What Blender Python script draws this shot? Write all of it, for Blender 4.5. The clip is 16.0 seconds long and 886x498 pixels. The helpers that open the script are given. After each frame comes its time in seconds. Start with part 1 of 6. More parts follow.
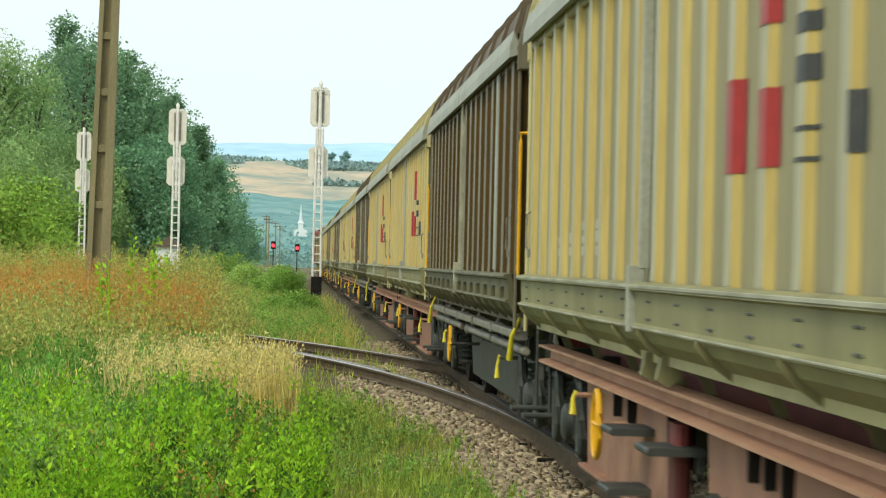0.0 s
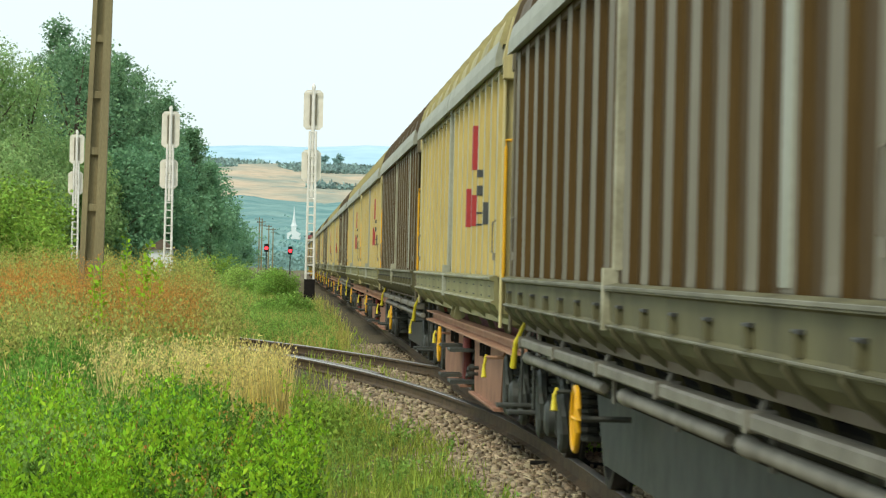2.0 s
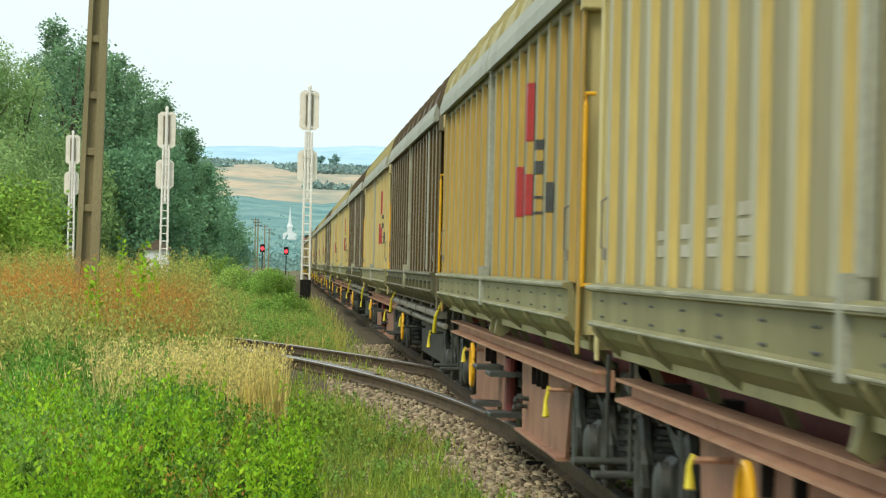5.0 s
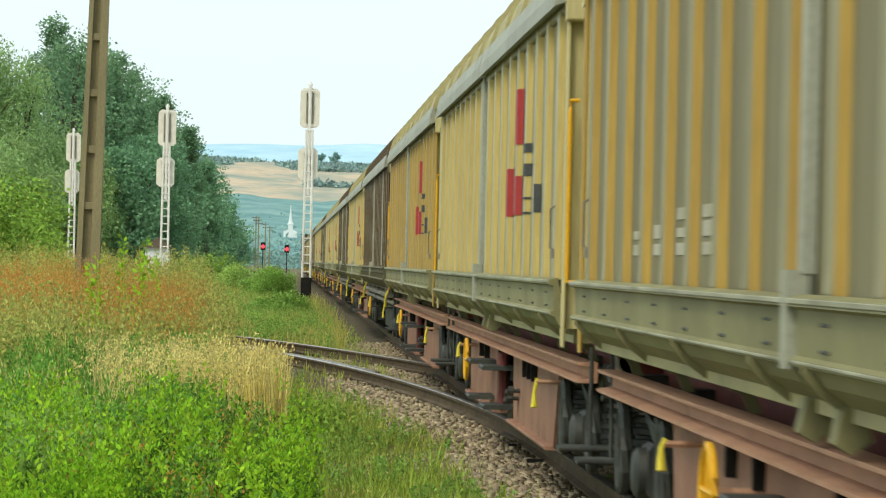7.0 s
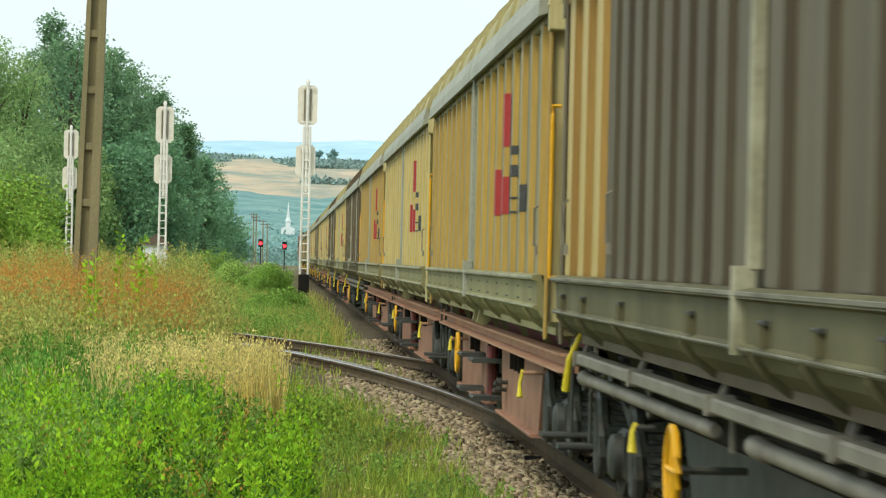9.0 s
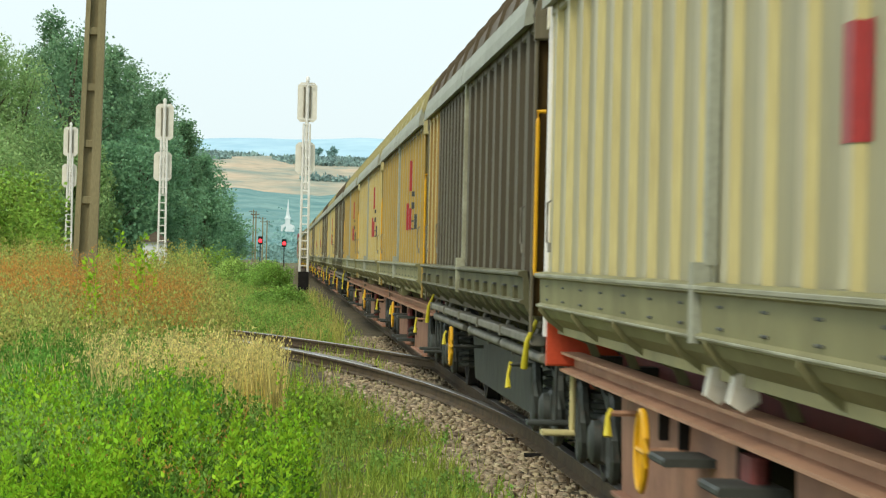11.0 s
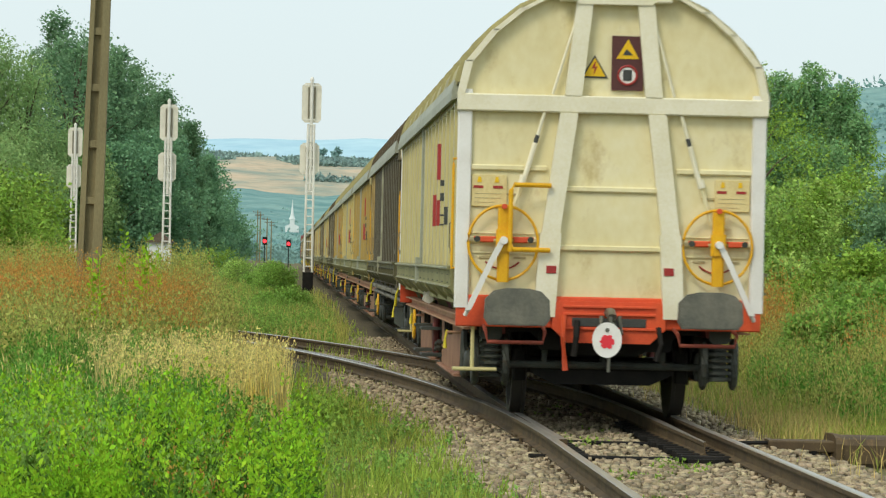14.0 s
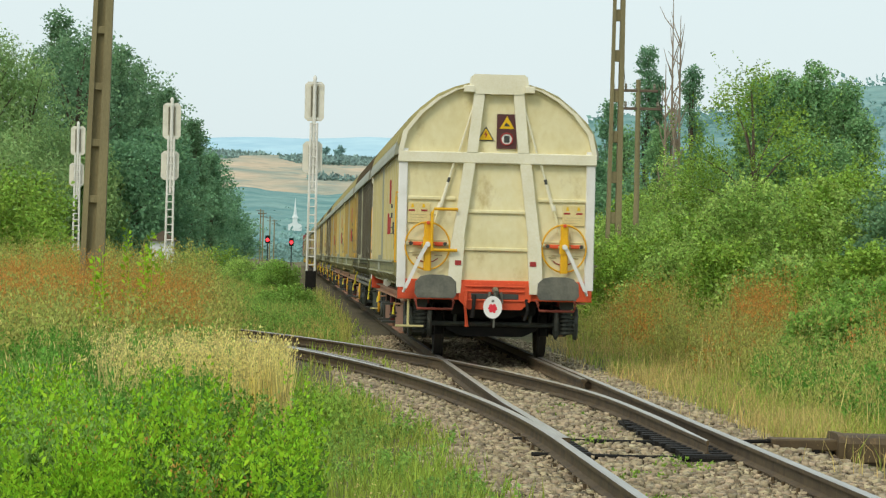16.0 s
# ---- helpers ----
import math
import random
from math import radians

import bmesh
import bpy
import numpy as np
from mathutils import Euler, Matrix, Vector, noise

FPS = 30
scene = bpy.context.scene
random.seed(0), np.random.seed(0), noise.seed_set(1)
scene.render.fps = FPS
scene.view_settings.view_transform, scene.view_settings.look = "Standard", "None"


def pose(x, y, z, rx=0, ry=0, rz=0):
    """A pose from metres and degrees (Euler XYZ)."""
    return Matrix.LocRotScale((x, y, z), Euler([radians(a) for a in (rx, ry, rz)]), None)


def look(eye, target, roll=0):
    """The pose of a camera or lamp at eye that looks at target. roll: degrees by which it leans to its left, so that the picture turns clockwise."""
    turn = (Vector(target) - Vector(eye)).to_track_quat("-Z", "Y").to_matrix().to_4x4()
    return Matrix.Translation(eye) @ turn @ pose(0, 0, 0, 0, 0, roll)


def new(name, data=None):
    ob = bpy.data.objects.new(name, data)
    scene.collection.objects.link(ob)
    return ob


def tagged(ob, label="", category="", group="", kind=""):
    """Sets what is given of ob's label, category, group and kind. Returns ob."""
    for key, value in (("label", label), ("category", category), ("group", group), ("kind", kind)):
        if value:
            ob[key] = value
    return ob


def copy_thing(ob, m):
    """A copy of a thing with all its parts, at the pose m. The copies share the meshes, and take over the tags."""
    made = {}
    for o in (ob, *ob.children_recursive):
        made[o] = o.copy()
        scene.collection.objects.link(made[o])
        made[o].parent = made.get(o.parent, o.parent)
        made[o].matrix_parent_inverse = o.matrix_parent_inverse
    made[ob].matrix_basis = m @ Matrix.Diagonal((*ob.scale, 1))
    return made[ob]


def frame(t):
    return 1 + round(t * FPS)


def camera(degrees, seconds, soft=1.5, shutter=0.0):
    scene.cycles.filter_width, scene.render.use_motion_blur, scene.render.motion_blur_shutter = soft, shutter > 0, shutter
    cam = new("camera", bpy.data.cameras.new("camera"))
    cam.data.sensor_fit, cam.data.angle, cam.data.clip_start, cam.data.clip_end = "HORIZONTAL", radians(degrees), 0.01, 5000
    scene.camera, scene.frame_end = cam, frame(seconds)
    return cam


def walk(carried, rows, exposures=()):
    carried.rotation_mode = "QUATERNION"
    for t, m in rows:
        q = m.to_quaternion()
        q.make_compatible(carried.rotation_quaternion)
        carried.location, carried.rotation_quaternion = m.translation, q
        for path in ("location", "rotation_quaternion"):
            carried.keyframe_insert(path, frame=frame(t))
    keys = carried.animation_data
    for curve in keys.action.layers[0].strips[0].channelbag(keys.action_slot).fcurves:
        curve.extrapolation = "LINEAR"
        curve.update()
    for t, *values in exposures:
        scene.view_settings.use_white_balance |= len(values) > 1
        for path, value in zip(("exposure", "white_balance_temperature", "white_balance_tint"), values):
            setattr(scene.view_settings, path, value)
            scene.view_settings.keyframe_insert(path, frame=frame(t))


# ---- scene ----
cam = camera(16.26, 16.0, soft=1.25, shutter=0.5)
EYE = Vector((0.0, 0.0, 1.445))
# seconds, degrees of pan to the right of the track, degrees of tilt upwards
PAN = [
    (0.0, 2.699, 0.248),
    (0.5, 2.730, 0.249),
    (1.0, 2.757, 0.268),
    (1.5, 2.785, 0.300),
    (2.0, 2.825, 0.301),
    (2.5, 2.856, 0.302),
    (3.0, 2.870, 0.309),
    (3.5, 2.887, 0.303),
    (4.0, 2.905, 0.316),
    (6.5, 2.887, 0.284),
    (7.0, 2.888, 0.271),
    (7.5, 2.907, 0.253),
    (8.0, 2.907, 0.236),
    (8.5, 2.920, 0.222),
    (9.0, 2.933, 0.214),
    (11.5, 2.940, 0.158),
    (12.0, 2.922, 0.157),
    (12.5, 2.909, 0.157),
    (13.0, 2.880, 0.173),
    (13.5, 2.859, 0.172),
    (14.0, 2.859, 0.172),
    (14.5, 2.859, 0.172),
    (15.0, 2.859, 0.156),
    (15.5, 2.828, 0.157),
    (16.0, 2.807, 0.144),
]


def aim(pan, tilt):
    ahead = Vector((math.tan(radians(pan)), 1.0, math.tan(radians(tilt))))
    return look(EYE, EYE + ahead * 50, 1.3)


walk(cam, [(t, aim(a, b)) for t, a, b in PAN],
     exposures=[(0.0, 0.0), (9.0, -0.02), (11.5, -0.07), (12.5, -0.10), (13.0, -0.19), (16.0, -0.26)])

# ---- light: bright hazy overcast sky, weak wide sun behind the camera ----
world = bpy.data.worlds.new("overcast_sky")
scene.world = world
world.use_nodes = True
wn, wl = world.node_tree.nodes, world.node_tree.links
sky = wn.new("ShaderNodeTexSky")
sky.sky_type = "NISHITA"
sky.sun_disc = False
SUN_UP, SUN_TURN = radians(46), radians(215)
sky.sun_elevation, sky.sun_rotation = SUN_UP, SUN_TURN
sky.dust_density, sky.air_density = 4.0, 1.0
wsky = wn.new("ShaderNodeVectorMath")
wsky.operation = "SCALE"
wsky.inputs["Scale"].default_value = 0.10
wl.new(sky.outputs[0], wsky.inputs[0])
wcl = wn.new("ShaderNodeMix")
wcl.data_type = "RGBA"
wcl.inputs[0].default_value = 0.8
wl.new(wsky.outputs[0], wcl.inputs[6])
wcl.inputs[7].default_value = (0.845, 0.975, 0.99, 1)
wl.new(wcl.outputs[2], wn["Background"].inputs[0])
wn["Background"].inputs[1].default_value = 1.25

sun = new("sun", bpy.data.lights.new("sun", "SUN"))
sun.data.energy, sun.data.angle, sun.data.color = 1.8, radians(18), (1.0, 0.92, 0.76)
sun_from = Vector((math.sin(SUN_TURN) * math.cos(SUN_UP), math.cos(SUN_TURN) * math.cos(SUN_UP), math.sin(SUN_UP)))
sun.matrix_world = look(sun_from * 50, (0, 0, 0))

# ---- materials ----


def mat(name, base, dark=None, rough=0.7, metal=0.0, scale=6.0, fine=60.0, bump=0.15, amount=0.5, stretch=(1, 1, 1), rust=None, per="", spec=0.35, through_light=0.0, spread=(0.55, 1.4)):
    """Two scales of variation between base and dark, fine relief, and rust or dirt in patches."""
    m = bpy.data.materials.new(name)
    m.use_nodes = True
    nt = m.node_tree
    n, k = nt.nodes, nt.links
    b = n["Principled BSDF"]
    b.inputs["Roughness"].default_value, b.inputs["Metallic"].default_value = rough, metal
    b.inputs["Specular IOR Level"].default_value = spec
    dark = dark or tuple(c * 0.6 for c in base)
    co = n.new("ShaderNodeTexCoord")
    mp = n.new("ShaderNodeMapping")
    mp.inputs["Scale"].default_value = stretch
    k.new(co.outputs["Object"], mp.inputs[0])
    n1, n2 = n.new("ShaderNodeTexNoise"), n.new("ShaderNodeTexNoise")
    n1.inputs["Scale"].default_value, n1.inputs["Detail"].default_value = scale, 5
    n2.inputs["Scale"].default_value, n2.inputs["Detail"].default_value = fine, 3
    k.new(mp.outputs[0], n1.inputs["Vector"])
    k.new(mp.outputs[0], n2.inputs["Vector"])
    r1 = n.new("ShaderNodeValToRGB")
    r1.color_ramp.elements[0].position, r1.color_ramp.elements[1].position = 0.36, 0.66
    k.new(n1.outputs["Fac"], r1.inputs[0])
    mx = n.new("ShaderNodeMix")
    mx.data_type = "RGBA"
    mx.inputs[6].default_value, mx.inputs[7].default_value = (*base, 1), (*dark, 1)
    ml = n.new("ShaderNodeMath")
    ml.operation = "MULTIPLY"
    ml.inputs[1].default_value = amount
    k.new(r1.outputs[0], ml.inputs[0])
    k.new(ml.outputs[0], mx.inputs[0])
    out = mx.outputs[2]
    mf = n.new("ShaderNodeMix")
    mf.data_type, mf.blend_type = "RGBA", "OVERLAY"
    mf.inputs[0].default_value = 0.25
    k.new(out, mf.inputs[6])
    k.new(n2.outputs["Fac"], mf.inputs[7])
    out = mf.outputs[2]
    if rust:
        n3 = n.new("ShaderNodeTexNoise")
        n3.inputs["Scale"].default_value, n3.inputs["Detail"].default_value, n3.inputs["Roughness"].default_value = scale * 2.3, 8, 0.7
        k.new(mp.outputs[0], n3.inputs["Vector"])
        r3 = n.new("ShaderNodeValToRGB")
        r3.color_ramp.elements[0].position, r3.color_ramp.elements[1].position = 0.56, 0.72
        k.new(n3.outputs["Fac"], r3.inputs[0])
        mr = n.new("ShaderNodeMix")
        mr.data_type = "RGBA"
        mr.inputs[7].default_value = (*rust, 1)
        k.new(out, mr.inputs[6])
        k.new(r3.outputs[0], mr.inputs[0])
        out = mr.outputs[2]
    if per:
        if per == "island":
            rnd = n.new("ShaderNodeNewGeometry").outputs["Random Per Island"]
        else:
            rnd = n.new("ShaderNodeObjectInfo").outputs["Random"]
        hs = n.new("ShaderNodeHueSaturation")
        for key, lo, hi in (("Value", *spread), ("Hue", 0.485, 0.515)):
            mrg = n.new("ShaderNodeMapRange")
            mrg.inputs["To Min"].default_value, mrg.inputs["To Max"].default_value = lo, hi
            if key == "Hue":
                fr = n.new("ShaderNodeMath")
                fr.operation = "MULTIPLY"
                fr.inputs[1].default_value = 7.13
                fr2 = n.new("ShaderNodeMath")
                fr2.operation = "FRACT"
                k.new(rnd, fr.inputs[0])
                k.new(fr.outputs[0], fr2.inputs[0])
                k.new(fr2.outputs[0], mrg.inputs[0])
            else:
                k.new(rnd, mrg.inputs[0])
            k.new(mrg.outputs[0], hs.inputs[key])
        k.new(out, hs.inputs["Color"])
        out = hs.outputs[0]
    k.new(out, b.inputs["Base Color"])
    if bump:
        bp = n.new("ShaderNodeBump")
        bp.inputs["Strength"].default_value, bp.inputs["Distance"].default_value = bump, 0.02
        k.new(n2.outputs["Fac"], bp.inputs["Height"])
        k.new(bp.outputs[0], b.inputs["Normal"])
    if through_light:
        tr = n.new("ShaderNodeBsdfTranslucent")
        k.new(out, tr.inputs[0])
        ad = n.new("ShaderNodeMixShader")
        ad.inputs[0].default_value = through_light
        k.new(b.outputs[0], ad.inputs[1])
        k.new(tr.outputs[0], ad.inputs[2])
        k.new(ad.outputs[0], n["Material Output"].inputs[0])
    return m


def glow(name, colour, power):
    m = bpy.data.materials.new(name)
    m.use_nodes = True
    b = m.node_tree.nodes["Principled BSDF"]
    b.inputs["Base Color"].default_value = (*colour, 1)
    b.inputs["Emission Color"].default_value = (*colour, 1)
    b.inputs["Emission Strength"].default_value = power
    return m


UP = (1, 1, 0.12)  # streaks that run down
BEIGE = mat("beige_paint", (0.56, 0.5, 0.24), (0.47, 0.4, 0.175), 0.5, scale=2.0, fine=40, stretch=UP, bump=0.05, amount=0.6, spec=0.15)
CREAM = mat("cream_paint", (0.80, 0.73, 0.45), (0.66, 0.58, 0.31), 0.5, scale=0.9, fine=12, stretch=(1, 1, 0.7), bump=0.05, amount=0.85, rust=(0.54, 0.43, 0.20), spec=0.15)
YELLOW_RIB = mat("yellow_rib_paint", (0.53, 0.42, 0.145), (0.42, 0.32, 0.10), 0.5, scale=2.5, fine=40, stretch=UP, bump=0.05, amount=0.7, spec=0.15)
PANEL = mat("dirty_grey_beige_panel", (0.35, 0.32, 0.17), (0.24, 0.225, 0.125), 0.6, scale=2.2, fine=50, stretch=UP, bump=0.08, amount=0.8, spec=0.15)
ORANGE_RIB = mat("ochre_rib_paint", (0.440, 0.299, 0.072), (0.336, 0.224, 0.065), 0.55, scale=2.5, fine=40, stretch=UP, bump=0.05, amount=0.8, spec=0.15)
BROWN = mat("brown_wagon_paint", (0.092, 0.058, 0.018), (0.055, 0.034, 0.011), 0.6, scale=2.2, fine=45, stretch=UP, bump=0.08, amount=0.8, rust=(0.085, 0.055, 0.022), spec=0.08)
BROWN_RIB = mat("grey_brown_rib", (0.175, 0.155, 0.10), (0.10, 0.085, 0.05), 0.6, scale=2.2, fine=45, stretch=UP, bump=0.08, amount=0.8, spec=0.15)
# Rib fronts lightened and greyed: the sky's reflection is in their colour.
RIB_FRONT = mat("pale_sheen_rib_front", (0.46, 0.45, 0.29), (0.36, 0.35, 0.215), 0.5, scale=2.4, fine=45, stretch=UP, bump=0.05, amount=0.8, spec=0.2)
BROWN_FRONT = mat("brown_sheen_rib_front", (0.235, 0.22, 0.155), (0.15, 0.13, 0.085), 0.6, scale=2.4, fine=45, stretch=UP, bump=0.05, amount=0.9, spec=0.15, rust=(0.16, 0.13, 0.09))
# Dirty primer, darkened further to put underframe shade into the plates.
PINK_DIRTY_SHADE = mat("dirty_shaded_red_primer", (0.37, 0.205, 0.13), (0.25, 0.135, 0.09), 0.7, scale=1.6, fine=40, bump=0.08, amount=0.9, spec=0.15, rust=(0.15, 0.095, 0.06))
PLATE = mat("cream_notice_plate", (0.74, 0.62, 0.30), (0.62, 0.50, 0.22), 0.5, scale=4, fine=40, amount=0.6)
PALE_PANEL = mat("pale_dirty_panel", (0.42, 0.39, 0.225), (0.31, 0.285, 0.16), 0.5, scale=2.2, fine=45, stretch=UP, bump=0.06, amount=0.8, spec=0.2)
PALE_FRONT = mat("pale_cream_rib_front", (0.52, 0.485, 0.30), (0.41, 0.375, 0.225), 0.5, scale=2.2, fine=45, stretch=UP, bump=0.06, amount=0.7, spec=0.2)
OLIVE = mat("olive_grey_paint", (0.285, 0.275, 0.135), (0.195, 0.185, 0.09), 0.55, scale=1.8, fine=40, stretch=(1, 1, 0.4), bump=0.08, amount=0.85, spec=0.1)
WORN_EDGE = mat("worn_pale_edge", (0.42, 0.42, 0.30), (0.24, 0.235, 0.15), 0.5, scale=3.5, fine=30, stretch=(1, 0.5, 1), bump=0.05, amount=1.0, spec=0.2)
WORN_DARK = mat("worn_grey_edge", (0.24, 0.235, 0.17), (0.12, 0.115, 0.075), 0.5, scale=3.5, fine=30, stretch=(1, 0.5, 1), bump=0.05, amount=1.0, spec=0.2)
OLIVE_DARK = mat("dirty_olive_paint", (0.165, 0.160, 0.085), (0.095, 0.09, 0.05), 0.6, scale=1.8, fine=40, stretch=(1, 1, 0.4), bump=0.08, amount=0.9, spec=0.08)
EAVE = mat("grey_eave_metal", (0.368, 0.390, 0.310), (0.288, 0.299, 0.230), 0.5, scale=1.6, fine=30, bump=0.05, amount=0.7, spec=0.15)
ROOF = mat("beige_roof_paint", (0.440, 0.398, 0.187), (0.288, 0.266, 0.144), 0.6, scale=1.5, fine=30, bump=0.08, amount=0.8, spec=0.15)
ROOF_BROWN = mat("brown_roof_paint", (0.1, 0.076, 0.044), (0.16, 0.13, 0.085), 0.6, scale=1.5, fine=30, bump=0.08, amount=0.8, spec=0.15)
WHITE = mat("white_paint", (0.82, 0.81, 0.77), (0.6, 0.58, 0.5), 0.45, scale=2.5, fine=40, bump=0.04, amount=0.5)
RED_FRAME = mat("orange_red_paint", (0.72, 0.10, 0.03), (0.55, 0.07, 0.03), 0.5, scale=3, fine=40, bump=0.05, amount=0.6)
FADED_RED = mat("faded_red_headstock", (0.30, 0.06, 0.035), (0.18, 0.05, 0.03), 0.6, scale=3, fine=40, amount=0.7)
PINK = mat("faded_red_primer", (0.48, 0.28, 0.175), (0.36, 0.20, 0.125), 0.65, scale=2.0, fine=50, bump=0.08, amount=0.8, rust=(0.27, 0.15, 0.09), spec=0.15)
MAROON = mat("dark_red_frame", (0.20, 0.045, 0.035), (0.10, 0.025, 0.02), 0.7, scale=3, fine=50)
STEEL = mat("grey_running_gear", (0.065, 0.072, 0.06), (0.03, 0.033, 0.028), 0.6, 0.2, scale=5, fine=60, bump=0.1, amount=0.8, rust=(0.10, 0.07, 0.05))
TUBE = mat("grey_tube_paint", (0.25, 0.24, 0.19), (0.15, 0.14, 0.11), 0.55, scale=3, fine=50, amount=0.8, spec=0.15)
WHEEL = mat("dark_wheel_steel", (0.05, 0.045, 0.038), (0.03, 0.027, 0.024), 0.6, 0.3, scale=5, fine=60, amount=0.8)
# Black of greased parts, also painted where deep shade lies under the wagons.
BLACK = mat("grease_shade_black", (0.014, 0.014, 0.013), (0.024, 0.021, 0.018), 0.7, scale=5, fine=60, amount=0.8, spec=0.1)
BUFFER = mat("buffer_plate_steel", (0.14, 0.14, 0.115), (0.22, 0.21, 0.165), 0.45, 0.5, scale=5, fine=30, amount=0.9)
YELLOW = mat("yellow_handle_paint", (0.78, 0.42, 0.01), (0.66, 0.34, 0.01), 0.45, scale=6, fine=60, amount=0.6)
LEMON = mat("lemon_lever_paint", (0.70, 0.60, 0.03), (0.55, 0.45, 0.03), 0.5, scale=6, fine=60, amount=0.6)
RED = mat("red_marking", (0.36, 0.035, 0.03), (0.29, 0.03, 0.028), 0.5, scale=4, fine=50, amount=0.5)
NOTE = mat("chipped_white_panel", (0.50, 0.49, 0.38), (0.36, 0.34, 0.22), 0.6, scale=5, fine=60, amount=1.0, rust=(0.34, 0.31, 0.18))
INK = mat("dark_marking", (0.05, 0.055, 0.05), (0.08, 0.08, 0.07), 0.6, scale=4, fine=50)
SIGN_YELLOW = mat("warning_sign_yellow", (0.80, 0.50, 0.01), (0.72, 0.45, 0.01), 0.4, scale=6, fine=60, bump=0)
SIGN_BROWN = mat("warning_sign_brown", (0.10, 0.035, 0.03), (0.08, 0.03, 0.03), 0.4, scale=6, fine=60, bump=0)
FAINT_INK = mat("faded_dark_writing", (0.44, 0.37, 0.20), (0.56, 0.48, 0.26), 0.6, scale=20, fine=80)
RAIL = mat("rusty_rail_side", (0.115, 0.08, 0.04), (0.06, 0.04, 0.022), 0.75, 0.1, scale=4, fine=50, amount=0.8, rust=(0.19, 0.125, 0.055))
RAIL_TOP = mat("worn_rail_head", (0.50, 0.47, 0.42), (0.33, 0.29, 0.24), 0.36, 0.8, scale=3, fine=60, bump=0.02, stretch=(4, 0.3, 1))
RAIL_DULL = mat("dull_rail_head", (0.24, 0.21, 0.17), (0.17, 0.14, 0.11), 0.4, 0.6, scale=3, fine=60, bump=0.02, stretch=(4, 0.3, 1))
WOOD = mat("weathered_sleeper_wood", (0.15, 0.115, 0.08), (0.08, 0.06, 0.045), 0.85, scale=5, fine=40, stretch=(0.2, 1, 1), bump=0.3, amount=0.8)
STONE = mat("ballast_stone", (0.43, 0.35, 0.225), (0.21, 0.165, 0.10), 0.9, scale=8, fine=60, per="island", bump=0.3)
CONCRETE = mat("weathered_concrete", (0.26, 0.225, 0.115), (0.18, 0.155, 0.08), 0.85, scale=1.6, fine=40, stretch=(1, 1, 0.3), bump=0.25, amount=0.8)
POST = mat("pale_signal_paint", (0.80, 0.79, 0.72), (0.62, 0.60, 0.52), 0.55, scale=3, fine=40, amount=0.7)
HEAD = mat("cream_signal_backplate", (0.78, 0.75, 0.63), (0.64, 0.61, 0.50), 0.5, scale=3, fine=40, amount=0.7)
SHADE = mat("dull_brown_fitting", (0.24, 0.22, 0.16), (0.16, 0.145, 0.10), 0.6, scale=4, fine=40)
SOIL = mat("weedy_soil", (0.15, 0.14, 0.055), (0.10, 0.085, 0.045), 0.95, scale=0.7, fine=14, bump=0.6, amount=1.0, rust=(0.24, 0.19, 0.09))
GRIT = mat("ballast_grit", (0.13, 0.105, 0.058), (0.07, 0.055, 0.03), 0.95, scale=3, fine=22, bump=1.0, amount=0.9)
BARK = mat("grey_brown_bark", (0.13, 0.10, 0.07), (0.07, 0.055, 0.04), 0.9, scale=4, fine=30, stretch=(1, 1, 0.2), bump=0.5)


def leaf_mat(name, base, dark, power=0.35, spread=(0.55, 1.4), scale=0.5):
    return mat(name, base, dark, 0.6, scale=scale, fine=4, bump=0, amount=0.9, per="island", through_light=power, spec=0.08, spread=spread)


# Oak, far willow, poplar and blue-green leaves carry distance haze in their colour.
LEAF_DARK = leaf_mat("dark_oak_leaves", (0.235, 0.40, 0.20), (0.15, 0.285, 0.155), 0.34, (0.75, 1.2), 0.3)
LEAF_FAR_WILLOW = leaf_mat("soft_willow_leaves", (0.38, 0.54, 0.21), (0.24, 0.40, 0.155), 0.34, (0.8, 1.18), 0.25)
LEAF_POPLAR = leaf_mat("poplar_leaves", (0.31, 0.52, 0.215), (0.19, 0.365, 0.165), 0.34, (0.65, 1.3), 0.6)
LEAF_MID = leaf_mat("mid_green_leaves", (0.34, 0.51, 0.085), (0.18, 0.31, 0.05), 0.34, (0.5, 1.45), 0.9)
LEAF_WILLOW = leaf_mat("willow_leaves", (0.45, 0.62, 0.16), (0.23, 0.38, 0.085), 0.34, (0.5, 1.45), 0.9)
LEAF_BLUE = leaf_mat("haze_blue_green_leaves", (0.235, 0.435, 0.225), (0.16, 0.325, 0.18), 0.34, (0.78, 1.18), 0.3)
LEAF_FRESH = leaf_mat("fresh_green_weed_leaves", (0.42, 0.68, 0.045), (0.25, 0.48, 0.03), 0.45, (0.5, 1.4), 2.0)
LEAF_PALE = leaf_mat("pale_green_weed_leaves", (0.34, 0.54, 0.12), (0.24, 0.4, 0.08), 0.45)
GRASS = leaf_mat("green_grass_blades", (0.33, 0.47, 0.07), (0.42, 0.46, 0.095), 0.45)
GRASS_YELLOW = leaf_mat("yellow_green_grass", (0.54, 0.54, 0.13), (0.6, 0.5, 0.17), 0.45)
STRAW = leaf_mat("dry_straw_stalks", (0.92, 0.80, 0.31), (0.74, 0.60, 0.20), 0.45, (0.45, 1.3))
RUSTY = leaf_mat("rust_brown_weeds", (0.72, 0.35, 0.085), (0.52, 0.33, 0.085), 0.45, (0.6, 1.3))
GRASS_TAN = leaf_mat("tan_dry_grass", (0.72, 0.53, 0.2), (0.56, 0.47, 0.16), 0.4)
